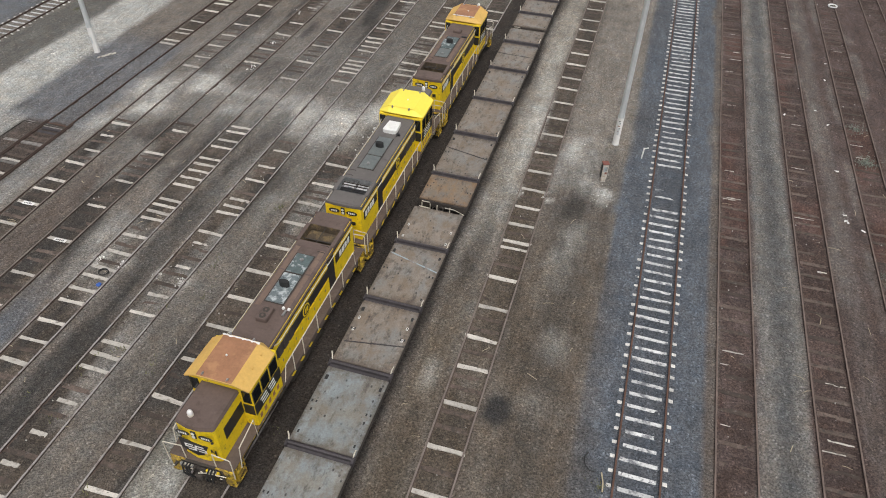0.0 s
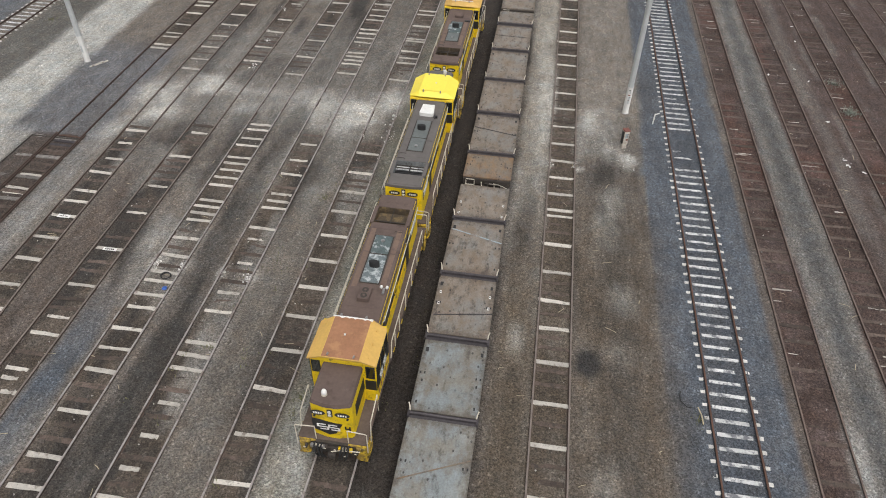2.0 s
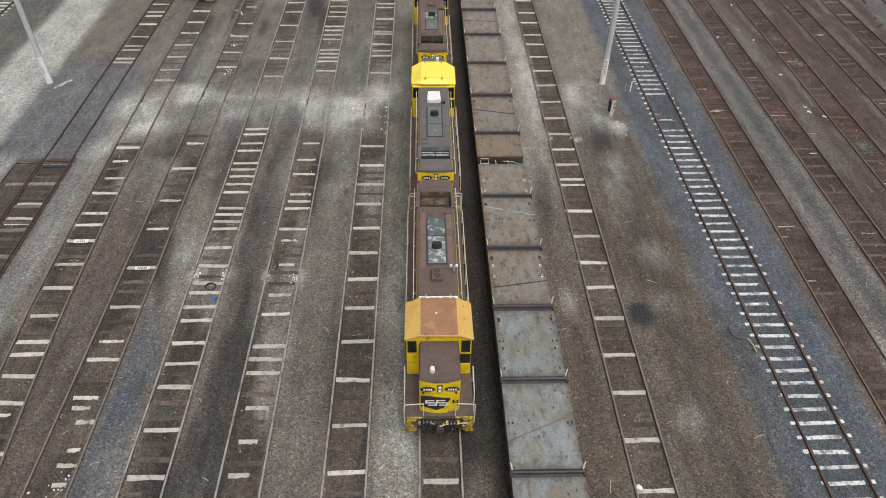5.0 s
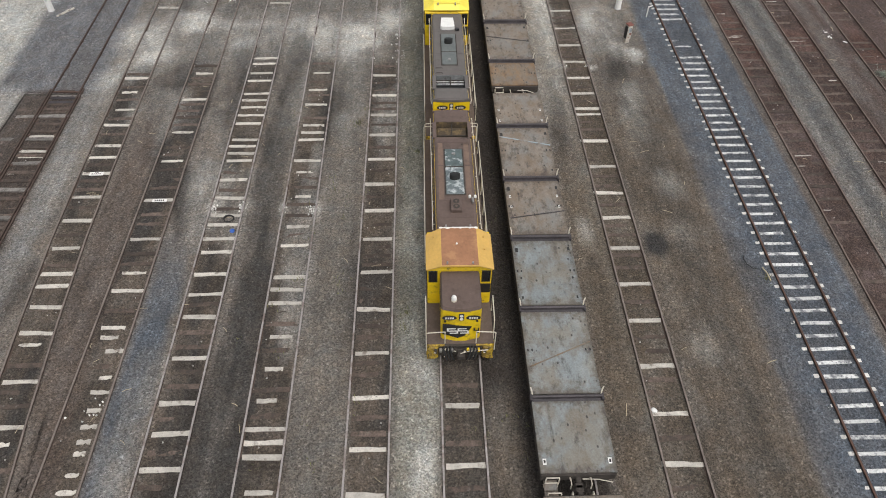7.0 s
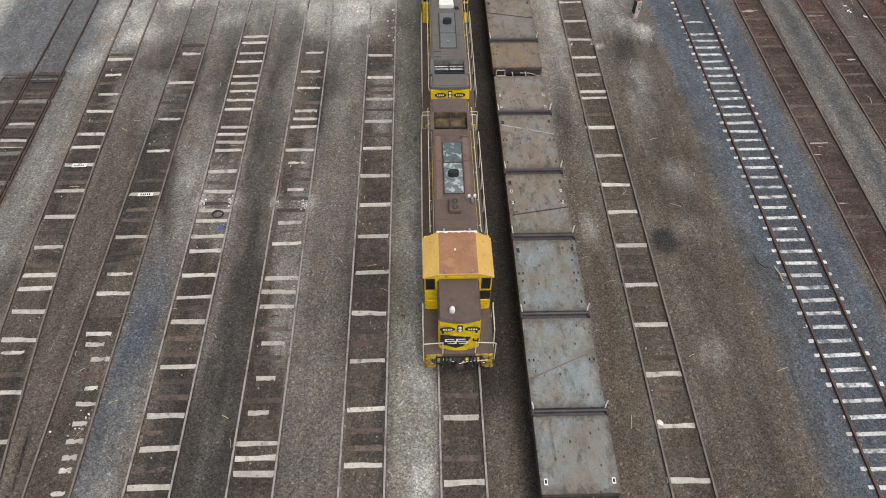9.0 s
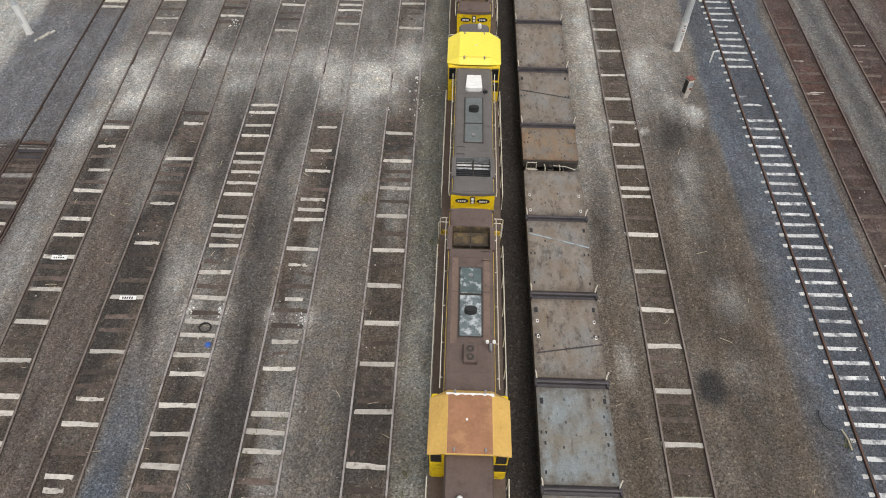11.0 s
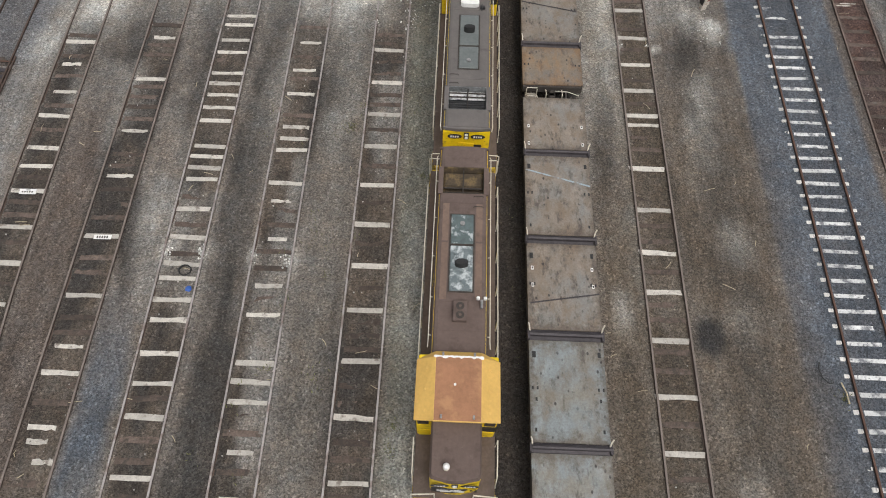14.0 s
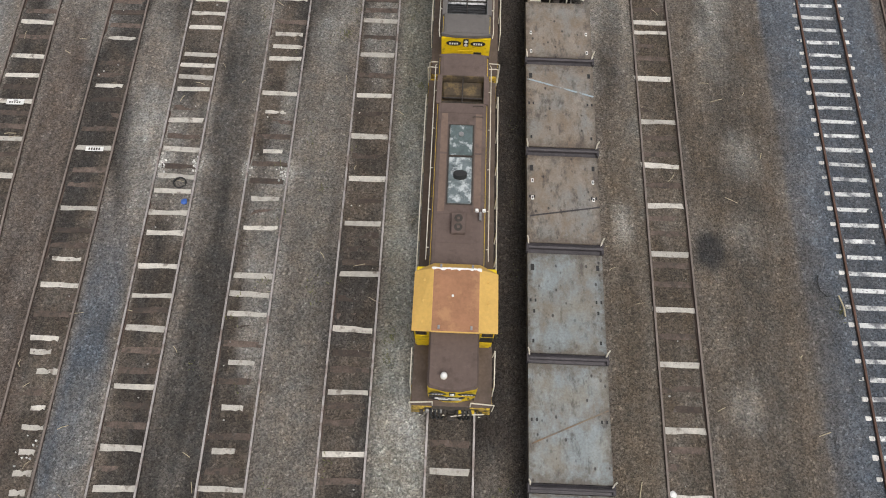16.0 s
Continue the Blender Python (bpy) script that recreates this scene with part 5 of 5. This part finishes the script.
hose = bmesh.new()
tube(hose, [(0.24 * math.cos(t / 14 * 2 * math.pi) * (1 + 0.08 * math.sin(3 * t)), 0.22 * math.sin(t / 14 * 2 * math.pi), 0.03 + 0.004 * t) for t in range(24)], 0.025)
tagged(link_mesh("hose_coil", hose, RUBBER), "coil of black rubber hose on a sleeper", "hose").matrix_basis = pose(-18.34, 4.55, 0)
bag = bmesh.new()
made = bmesh.ops.create_icosphere(bag, subdivisions=2, radius=0.12)
for v in bag.verts:
    v.co *= 1 + 0.5 * (noise.noise(v.co * 9) )
    v.co.z = max(-0.03, v.co.z * 0.5)
tagged(link_mesh("plastic_bag", bag, BLUE), "crumpled blue plastic bag between the rails", "litter").matrix_basis = pose(-18.05, 3.75, 0.03)
bag = bmesh.new()
made = bmesh.ops.create_icosphere(bag, subdivisions=2, radius=0.12)
for v in bag.verts:
    v.co *= 1 + 0.4 * noise.noise(v.co * 8 + Vector((3, 1, 2)))
    v.co.z = max(-0.05, v.co.z * 0.7)
tagged(link_mesh("plastic_bag", bag, WHITE), "crumpled pale plastic bag beside a rail", "litter").matrix_basis = pose(0.13, -6.4, 0.08)
tagged(link_mesh("loose_stick", tube(bmesh.new(), [(0, 0, 0.03), (0.03, 0.2, 0.05), (0.12, 0.55, 0.03)], 0.02), WOOD), "thin bleached stick on gravel", "stick").matrix_basis = pose(-1.0, -6.6, 0.02)
cable = bmesh.new()
tube(cable, [(0, 0.5, 0.05), (-0.12, 0.2, 0.12), (-0.1, -0.15, 0.18), (0.15, -0.35, 0.1), (0.35, -0.3, 0.04)], 0.022)
tagged(link_mesh("loose_cable", cable, RUBBER), "bent black cable lying on ballast", "cable").matrix_basis = pose(6.3, 1.1, 0.02)
tagged(link_mesh("loose_stick", tube(bmesh.new(), [(0, 0, 0.05), (0.1, -0.4, 0.06), (0.12, -0.8, 0.04)], 0.03), WOOD), "pale stick leaning on sleeper ends", "stick").matrix_basis = pose(6.9, 0.8, 0.08)
for x, y, r in ((-33.0, 24.5, 60), (-32.8, 24.7, 55)):
    tagged(link_mesh("timber_batten", boxes((-0.55, 0.55, -0.06, 0.06, 0.0, 0.08), bevel=0.01), CONCRETE), "pale batten lying beside the mast", "batten", "battens").matrix_basis = pose(x, y, 0.03, 0, 0, r)

# white painted plates on two sleepers, with rows of small illegible marks
for x, y, two in ((-25.83, 8.06, True), (-22.06, 5.97, False)):
    sg = thing("sleeper_marker", "white painted marker plate with small dark marks on a sleeper", "marker", "sleeper markers", at=pose(x, y, -0.006, 0, 0, 1))
    part("plate", boxes((-0.36, 0.36, -0.13 if two else -0.10, 0.13 if two else 0.10, 0.0, 0.022), bevel=0.006), WHITE, sg)
    for i in range(5):
        part("mark", boxes((-0.24 + i * 0.1, -0.18 + i * 0.1, -0.06, 0.01 if two else 0.05, 0.022, 0.026)), GRIME, sg)
    if two:
        part("mark", boxes((-0.08, 0.1, 0.05, 0.09, 0.022, 0.026)), GRIME, sg)

# a wagon end far up the bending track
wg = thing("parked_wagon", "dark parked wagon with white end beam", "railway wagon", at=pose(TRACKS["bending"](47), 38.6, 0))
part("end_beam", boxes((-1.25, 1.25, 0.0, 0.18, 0.95, 1.3), bevel=0.03), WHITE, wg, "white end beam")
part("body", boxes((-1.3, 1.3, 0.18, 13.0, 1.1, 3.2), bevel=0.06), BLACK, wg, "black box body")
part("sole_bar", boxes((-1.1, 1.1, 0.1, 12.9, 0.8, 1.1)), GRIME, wg)
bogie(wg, 2.2), bogie(wg, 10.8)
coupler(wg, 0.0, -1)


# a stake, a coil of wire, a discarded ring and paper litter
st = thing("marker_stake", "short faded orange stake standing in gravel", "stake", at=pose(-39.1, 20.4, 0, 0, 4, 0))
part("shaft", tube(bmesh.new(), [(0, 0, -0.1), (0, 0, 1.0)], 0.035), RUSTPAINT, st)
coil = bmesh.new()
for k in range(4):
    tube(coil, [((0.66 - 0.04 * k) * math.cos(i * 0.3 + k), (0.66 - 0.05 * k) * math.sin(i * 0.3 + k), 0.03 + 0.03 * k + 0.02 * math.sin(i)) for i in range(22)], 0.018)
tagged(link_mesh("wire_coil", coil, GRIME), "loose coil of dark wire lying on gravel", "wire").matrix_basis = pose(-38.9, 18.7, 0.02)
tagged(link_mesh("discarded_ring", tube(bmesh.new(), [(0.36 * math.cos(i * 0.3), 0.36 * math.sin(i * 0.3), 0.06) for i in range(22)], 0.07), WHITE), "white painted ring lying beside rusty siding", "ring").matrix_basis = pose(21.5, 54.0, 0.02)
for i, (x, y) in enumerate(((18.33, 21.41), (18.32, 20.83), (18.48, 20.7), (19.23, 20.16), (18.55, 26.0), (18.65, 31.81), (19.14, 38.64), (17.99, 33.58), (19.49, 41.52), (15.85, 32.24))):
    scrap = boxes((-0.10, 0.09, -0.05, 0.05, 0.0, 0.03))
    for k, v in enumerate(scrap.verts):
        v.co.z += 0.03 * ((k * 3 + i) % 4) / 3
        v.co.x += 0.05 * ((k * 5 + i) % 3)
    tagged(link_mesh("paper_scrap", scrap, WHITE), "crumpled white scrap of litter on dirt", "litter", "litter by the sidings").matrix_basis = pose(x, y, 0.0, 0, 0, 47 * i)


# ---- scattered rubble, litter and weeds ----
def scatter(name, label, category, mat, spots, lo, hi, lift=0.0):
    """Small angular lumps, one object of stuff."""
    verts, faces = [], []
    rnd = random.Random(len(spots) * 7 + 1)
    for x, y in spots:
        r = rnd.uniform(lo, hi)
        a0 = rnd.uniform(0, 6.28)
        b = len(verts)
        n = 5
        for k in range(n):
            t = a0 + k * 6.283 / n
            q = r * rnd.uniform(0.6, 1.2)
            verts.append((x + q * math.cos(t), y + q * math.sin(t), -0.03 + lift))
        for k in range(n):
            t = a0 + k * 6.283 / n + 0.2
            q = r * rnd.uniform(0.3, 0.7)
            verts.append((x + q * math.cos(t), y + q * math.sin(t), r * rnd.uniform(0.35, 0.8) + lift))
        for k in range(n):
            faces.append((b + k, b + (k + 1) % n, b + n + (k + 1) % n, b + n + k))
        faces.append(tuple(b + n + k for k in range(n)))
    me = bpy.data.meshes.new(name)
    me.from_pydata(verts, [], faces)
    me.materials.append(mat)
    return tagged(new(name, me), label, category, kind="stuff")


rng = random.Random(5)
spots = []
for key, n, spread in (("dusty", 60, 1.2), ("clear", 70, 1.2), ("oily", 70, 1.2), ("open", 45, 1.2), ("bending", 60, 1.3), ("spaced", 30, 1.1), ("west", 60, 1.6), ("rusty_a", 30, 2.6), ("rusty_b", 70, 2.6), ("rusty_c", 90, 2.2), ("rusty_d", 60, 2.0), ("rusty_e", 60, 2.0), ("far_west", 40, 4.0)):
    for _ in range(n):
        y = rng.uniform(-14, 62)
        spots.append((TRACKS[key](y) + rng.gauss(0, spread * 0.6), y))
scatter("pale_rubble", "scattered pale stones and litter on the gravel", "rubble", RUBBLE, spots, 0.015, 0.045)
spots = [(cx + rng.gauss(0, r), cy + rng.gauss(0, r * 1.3)) for cx, cy, r, n in ((-19.35, 5.4, 0.14, 22), (-17.8, 5.4, 0.16, 30), (-15.8, 5.3, 0.13, 18), (-14.25, 5.2, 0.16, 26), (0.0, 17.8, 0.12, 16), (1.65, 17.8, 0.12, 16), (-10.2, 20.4, 0.3, 20), (-9.5, 20.2, 0.3, 24), (-12.2, 20.2, 0.15, 10), (-12.1, 23.4, 0.1, 8), (-10.2, 23.4, 0.1, 8), (-21.8, 26.5, 0.2, 14), (-23.6, 26.2, 0.15, 10), (18.3, 21.2, 0.25, 14), (18.6, 30.0, 0.5, 18), (4.6, 19.2, 0.5, 30), (-21.8, -6.0, 0.4, 14), (-11.83, 21.48, 0.09, 22), (-10.25, 21.55, 0.09, 22), (-11.83, 18.82, 0.09, 14), (-9.95, 18.69, 0.22, 30), (-21.29, 22.08, 0.08, 18), (-23.09, 22.0, 0.08, 14), (-23.33, 37.13, 0.1, 14), (-23.0, 36.72, 0.12, 18), (-22.28, 30.82, 0.08, 10), (-22.93, 32.49, 0.08, 12)) for _ in range(n)]
scatter("chalk_lumps", "heaps of white broken concrete by the rails", "rubble", CHALK, spots, 0.02, 0.06)


def weeds(name, label, mat, spots, h):
    """Tufts of thin bent blades."""
    verts, faces = [], []
    for x, y, n, r in spots:
        for _ in range(n):
            a, d = rng.uniform(0, 6.28), abs(rng.gauss(0, r))
            bx, by = x + d * math.cos(a), y + d * math.sin(a)
            t = rng.uniform(0, 6.28)
            w, hh, le = 0.012, h * rng.uniform(0.4, 1.1), rng.uniform(0.03, 0.16)
            cx, cy = math.cos(t), math.sin(t)
            b = len(verts)
            verts += [(bx - cy * w, by + cx * w, -0.02), (bx + cy * w, by - cx * w, -0.02), (bx + cx * le * 0.5 + cy * w, by + cy * le * 0.5 - cx * w, hh * 0.7), (bx + cx * le * 0.5 - cy * w, by + cy * le * 0.5 + cx * w, hh * 0.7), (bx + cx * le, by + cy * le, hh)]
            faces += [(b, b + 1, b + 2, b + 3), (b + 3, b + 2, b + 4)]
    me = bpy.data.meshes.new(name)
    me.from_pydata(verts, [], faces)
    me.materials.append(mat)
    return tagged(new(name, me), label, "weeds", kind="stuff")


weeds("dry_weeds", "sparse dry weeds between the tracks", WEED, [(-9.6, -1.4, 60, 0.3), (-9.7, -2.2, 40, 0.25), (-9.0, 9.5, 40, 0.2), (-12.4, 12.0, 50, 0.3), (-40.5, 31.0, 60, 0.4), (30.4, 34.5, 160, 0.5), (6.9, 0.2, 50, 0.2)] + [(rng.uniform(-17, -4.5), rng.uniform(-12, 14), 7, 0.25) for _ in range(60)], 0.16)
weeds("pale_weeds", "pale flattened weeds on the rusty sidings", PALEWEED, [(20.5, 27.7, 420, 0.5), (20.1, 16.5, 380, 0.4), (20.4, 31.8, 260, 0.45)], 0.09)


def twigs(name, label, mat, spots):
    """Thin bent stalks lying flat, one object of stuff."""
    bm = bmesh.new()
    for x, y in spots:
        a, ln = rng.uniform(0, 3.14), rng.uniform(0.2, 0.55)
        c, d = math.cos(a) * ln, math.sin(a) * ln
        z = 0.05
        tube(bm, [(x, y, z), (x + c * 0.5 + rng.uniform(-0.05, 0.05), y + d * 0.5, z + 0.02), (x + c, y + d, z - 0.02)], rng.uniform(0.008, 0.016), 4)
    tagged(link_mesh(name, bm, mat), label, "twigs", kind="stuff")


twigs("straw_litter", "scattered pale straw and twigs on gravel", WOOD, [(rng.uniform(-27, -8.6), rng.uniform(-14, 16)) for _ in range(46)] + [(rng.uniform(-1.8, 5.5), rng.uniform(-9, 20)) for _ in range(16)] + [(rng.uniform(10.5, 28), rng.uniform(2, 40)) for _ in range(40)])

# a short stub siding that ends in the gravel
stub = thing("railway_track", "short rusty stub siding ending in grey gravel", "railway track", kind="structure")
for side in (-1, 1):
    part("rail", rail_mesh(lambda y: 32.2 + 0.075 * (y - 38.9), side, 38.9, 75.0, 1.8, 0.9), BROWN_RAIL, stub).data.materials.append(RUST_RAIL)


# ---- sleepers: pieces of the tracks, last ----
def sleeper_mesh(name, mat, half, width, z0, z1, seed, ragged):
    """A worn beam with a chipped, uneven outline."""
    rnd = random.Random(seed)
    bm = bmesh.new()
    xs = [-half + 2 * half * i / 6 for i in range(7)]
    edge = lambda s: [(x + rnd.uniform(-0.03, 0.03), s * (width / 2 - rnd.choice((0, 0, 0.3, 1)) * rnd.uniform(0, ragged))) for x in xs]
    prism_top = edge(-1) + edge(1)[::-1]
    lo = [bm.verts.new((x, y, z0)) for x, y in prism_top]
    hi = [bm.verts.new((x, y, z1 + rnd.uniform(-0.014, 0.004))) for x, y in prism_top]
    n = len(lo)
    for i in range(n):
        bm.faces.new((lo[i], lo[(i + 1) % n], hi[(i + 1) % n], hi[i]))
    for i in range(6):
        bm.faces.new((hi[i], hi[i + 1], hi[n - 2 - i], hi[n - 1 - i]))
    bmesh.ops.recalc_face_normals(bm, faces=bm.faces)
    me = bpy.data.meshes.new(name)
    bm.to_mesh(me)
    bm.free()
    me.materials.append(mat)
    return me


PALE = [sleeper_mesh("sleeper_pale", CONCRETE, 1.22, 0.225, -0.2, -0.008, i, 0.05) for i in range(8)]
WORN = [sleeper_mesh("sleeper_worn", CONCRETE, 0.70, 0.20, -0.2, -0.012, 20 + i, 0.09) for i in range(8)]
DARK = [sleeper_mesh("sleeper_dark", TIMBER, 1.22, 0.24, -0.2, -0.024, 40 + i, 0.08) for i in range(8)]
GREY = [sleeper_mesh("sleeper_grey", OLDTIMBER, 1.22, 0.26, -0.2, 0.0, 60 + i, 0.07) for i in range(6)]


def ballast_sleeper(name, mid, mid_mat):
    """Bare ends outside the rails; the middle lies lower, dusted with stone."""
    bm = boxes((-1.14, -0.95, -0.09, 0.09, -0.15, 0.05), (0.95, 1.14, -0.09, 0.09, -0.15, 0.05), bevel=0.02)
    for s in (-1, 1):
        box(bm, *sorted((s * 0.95, s * 1.0)), -0.06, 0.06, 0.03, 0.08)
    ends = len(bm.faces)
    box(bm, -0.82, 0.82, -0.085, 0.085, -0.15, mid)
    bm.faces.ensure_lookup_table()
    for face in bm.faces[ends:]:
        face.material_index = 1
    me = bpy.data.meshes.new(name)
    bm.to_mesh(me)
    bm.free()
    me.materials.append(BARE), me.materials.append(mid_mat)
    return me


FULL = ballast_sleeper("sleeper_full", -0.022, DUSTY)
ENDS = ballast_sleeper("sleeper_ends", -0.05, DUSTY)
CLEAN = ballast_sleeper("sleeper_clean", -0.010, DUSTY)


def lay_sleepers(key, pale, dark_step, y0=-20.0, y1=62.0, full=False):
    f, tr = TRACKS[key], T[key]
    rnd = random.Random(key)
    pale = sorted(pale)
    for y in pale:
        worn = not full and (key == "oily" and y < 25 and rnd.random() < 0.6 or key == "dusty" and (y < 0 or rnd.random() < 0.3) or key == "bending" and rnd.random() < 0.15)
        ob = new("sleeper", (ENDS if 19.0 < y < 22.8 and key == "ballasted" else rnd.choice((FULL, FULL, FULL, CLEAN, CLEAN))) if full else rnd.choice(WORN if worn else PALE))
        ob.parent = tr
        wide = (rnd.uniform(0.28, 0.6) if key == "dusty" and y < -3 else rnd.uniform(0.5, 0.95)) if worn else 1.0
        side = 0.32 if key == "dusty" and y < -3 else (1 - wide) * rnd.uniform(-0.4, 0.4)
        ob.matrix_basis = pose(f(y) + side, y, rnd.uniform(-0.012, 0.006), rnd.uniform(-0.8, 0.8), rnd.uniform(-0.6, 0.6), rnd.uniform(-1.5, 1.5)) @ Matrix.Diagonal((wide, rnd.uniform(0.85, 1.1), 1, 1))
    y = y0
    while dark_step and y < y1:
        y += dark_step * rnd.uniform(0.85, 1.15)
        hidden = f(y) < -9.5 and (15.6 < y < 28.8 if key == "west" else 18.3 < y < 26.5)
        if not hidden and all(abs(y - p) > 0.42 for p in pale):
            ob = new("sleeper", rnd.choice(DARK))
            ob.parent = tr
            ob.matrix_basis = pose(f(y), y, rnd.uniform(-0.022, 0.010), rnd.uniform(-1, 1), rnd.uniform(-0.6, 0.6), rnd.uniform(-1.5, 1.5))


PALE_AT = {
    "open": [-13.6, -11.6, -9.47, -7.7, -5.51, -3.41, -1.12, 1.03, 3.11, 5.06, 7.0, 8.99, 11.08, 12.89, 14.82, 16.88, 26.41, 29.09, 29.91, 31.0, 32.81, 33.22, 35.66, 37.95, 38.74, 42, 44.3, 46.5],
    "oily": [-12.4, -10.8, -9.27, -7.92, -7.33, -6.77, -5.55, -4.09, -2.49, -0.68, 0.08, 0.81, 2.77, 4.02, 6.16, 8.02, 8.94, 10.71, 11.34, 12.0, 13.94, 15.42, 17.22, 26.7, 28.17, 28.78, 29.4, 30.02, 31.84, 32.65, 33.48, 34.19, 36.08, 36.99, 38.15, 39.35, 42, 43.5, 46],
    "clear": [-12, -10, -8.31, -6.88, -5.58, -3.48, -1.35, -0.11, 1.05, 2.43, 3.28, 4.22, 4.88, 6.11, 7.49, 9.0, 9.6, 10.21, 10.77, 12.23, 12.97, 13.73, 14.44, 15.08, 16.42, 17.23, 18.28, 18.88, 25.85, 28.65, 31.5, 34.38, 36.97, 38.92, 42, 45],
    "dusty": [-11, -9.09, -8.44, -7.6, -7.12, -6.5, -5.82, -5.0, -4.33, -3.05, -2.36, -1.86, 0.18, 1.22, 3.33, 6.04, 9.03, 11.5, 14.57, 17.24, 27.28, 29.63, 32.36, 34.72, 38, 40.5],
    "bending": [-7.17, -6.46, -4.45, -2.65, -2.06, -0.68, 0.52, 1.24, 2.81, 4.65, 6.33, 8.12, 9.41, 10.4, 12.21, 13.63, 15.35, 16.8, 25.3, 26.87, 28.89, 30.83, 32.95, 34.92, 37.07, 39.26],
    "west": [8.25, 9.56, 9.98, 11.25, 27.98, 28.58, 29.99, 30.63, 32.26, 34.54, 36.14, 36.89, 38.44, 41.5, 43],
    "spaced": [-13, -10.8, -8.59, -6.5, -4.32, -2.0, 0.05, 2.27, 4.32, 6.11, 8.17, 10.31, 12.74, 13.29, 14.8, 16.43, 18.2, 20.13, 22.24, 24.56, 26.7, 28.92, 31.03, 32.71, 34.99, 36.94, 39.48, 41.5, 43.6, 46, 48],
    "loco": [-5.95, -8.45, -10.7, -12.9, 37.0, 39.0, 40.8, 42.6],
}
for key, pale in PALE_AT.items():
    lay_sleepers(key, pale, 0.66, y1=55.0)
lay_sleepers("ballasted", [-16.450 + 0.674 * i for i in range(125)], 0, full=True)
for i in range(17):
    # long turnout timbers beside the dirt road
    rnd = random.Random(i)
    if rnd.random() < 0.9:
        ob = new("sleeper", rnd.choice(GREY if i % 3 == 1 else DARK))
        ob.parent = T["west"]
        ob.matrix_basis = pose(-30.3 + rnd.uniform(-0.15, 0.15), 4.2 + 0.68 * i, 0.040 + rnd.uniform(-0.012, 0.01), 0, 0, rnd.uniform(-2, 2)) @ Matrix.Diagonal((1.35, 1.0, 1, 1))
lay_sleepers("far_east", [28.0 + 0.667 * i for i in range(45)], 0, full=True)
lay_sleepers("far_west", [16.0 + 0.667 * i for i in range(48)], 0, full=True)
for key in ("rusty_a", "rusty_b", "rusty_c", "rusty_d", "rusty_e"):
    rnd = random.Random(key)
    lay_sleepers(key, [], 0.9, y0=-12.0)
    for _ in range(14):
        y = rnd.uniform(-8, 48)
        ob = new("sleeper", rnd.choice(WORN))
        ob.parent = T[key]
        ob.matrix_basis = pose(TRACKS[key](y) + rnd.uniform(-0.4, 0.4), y, rnd.uniform(-0.03, -0.012), 0, rnd.uniform(-1, 1), rnd.uniform(-2, 2)) @ Matrix.Diagonal((rnd.uniform(0.3, 0.9), rnd.uniform(0.2, 0.5), 1, 1))
for y in (23.54, 24.79, 25.66, 26.91, 28.08, 29.42, 30.58, 35.36, 36.72, 39.38):
    # split grey sleepers showing in the outermost rusty siding
    rnd = random.Random(int(y * 10))
    ob = new("sleeper", rnd.choice(GREY))
    ob.parent = T["rusty_e"]
    ob.matrix_basis = pose(TRACKS["rusty_e"](y) + rnd.uniform(-0.1, 0.1), y, 0.0, 0, 0, rnd.uniform(-2, 2)) @ Matrix.Diagonal((0.9, rnd.uniform(0.5, 0.8), 1, 1))
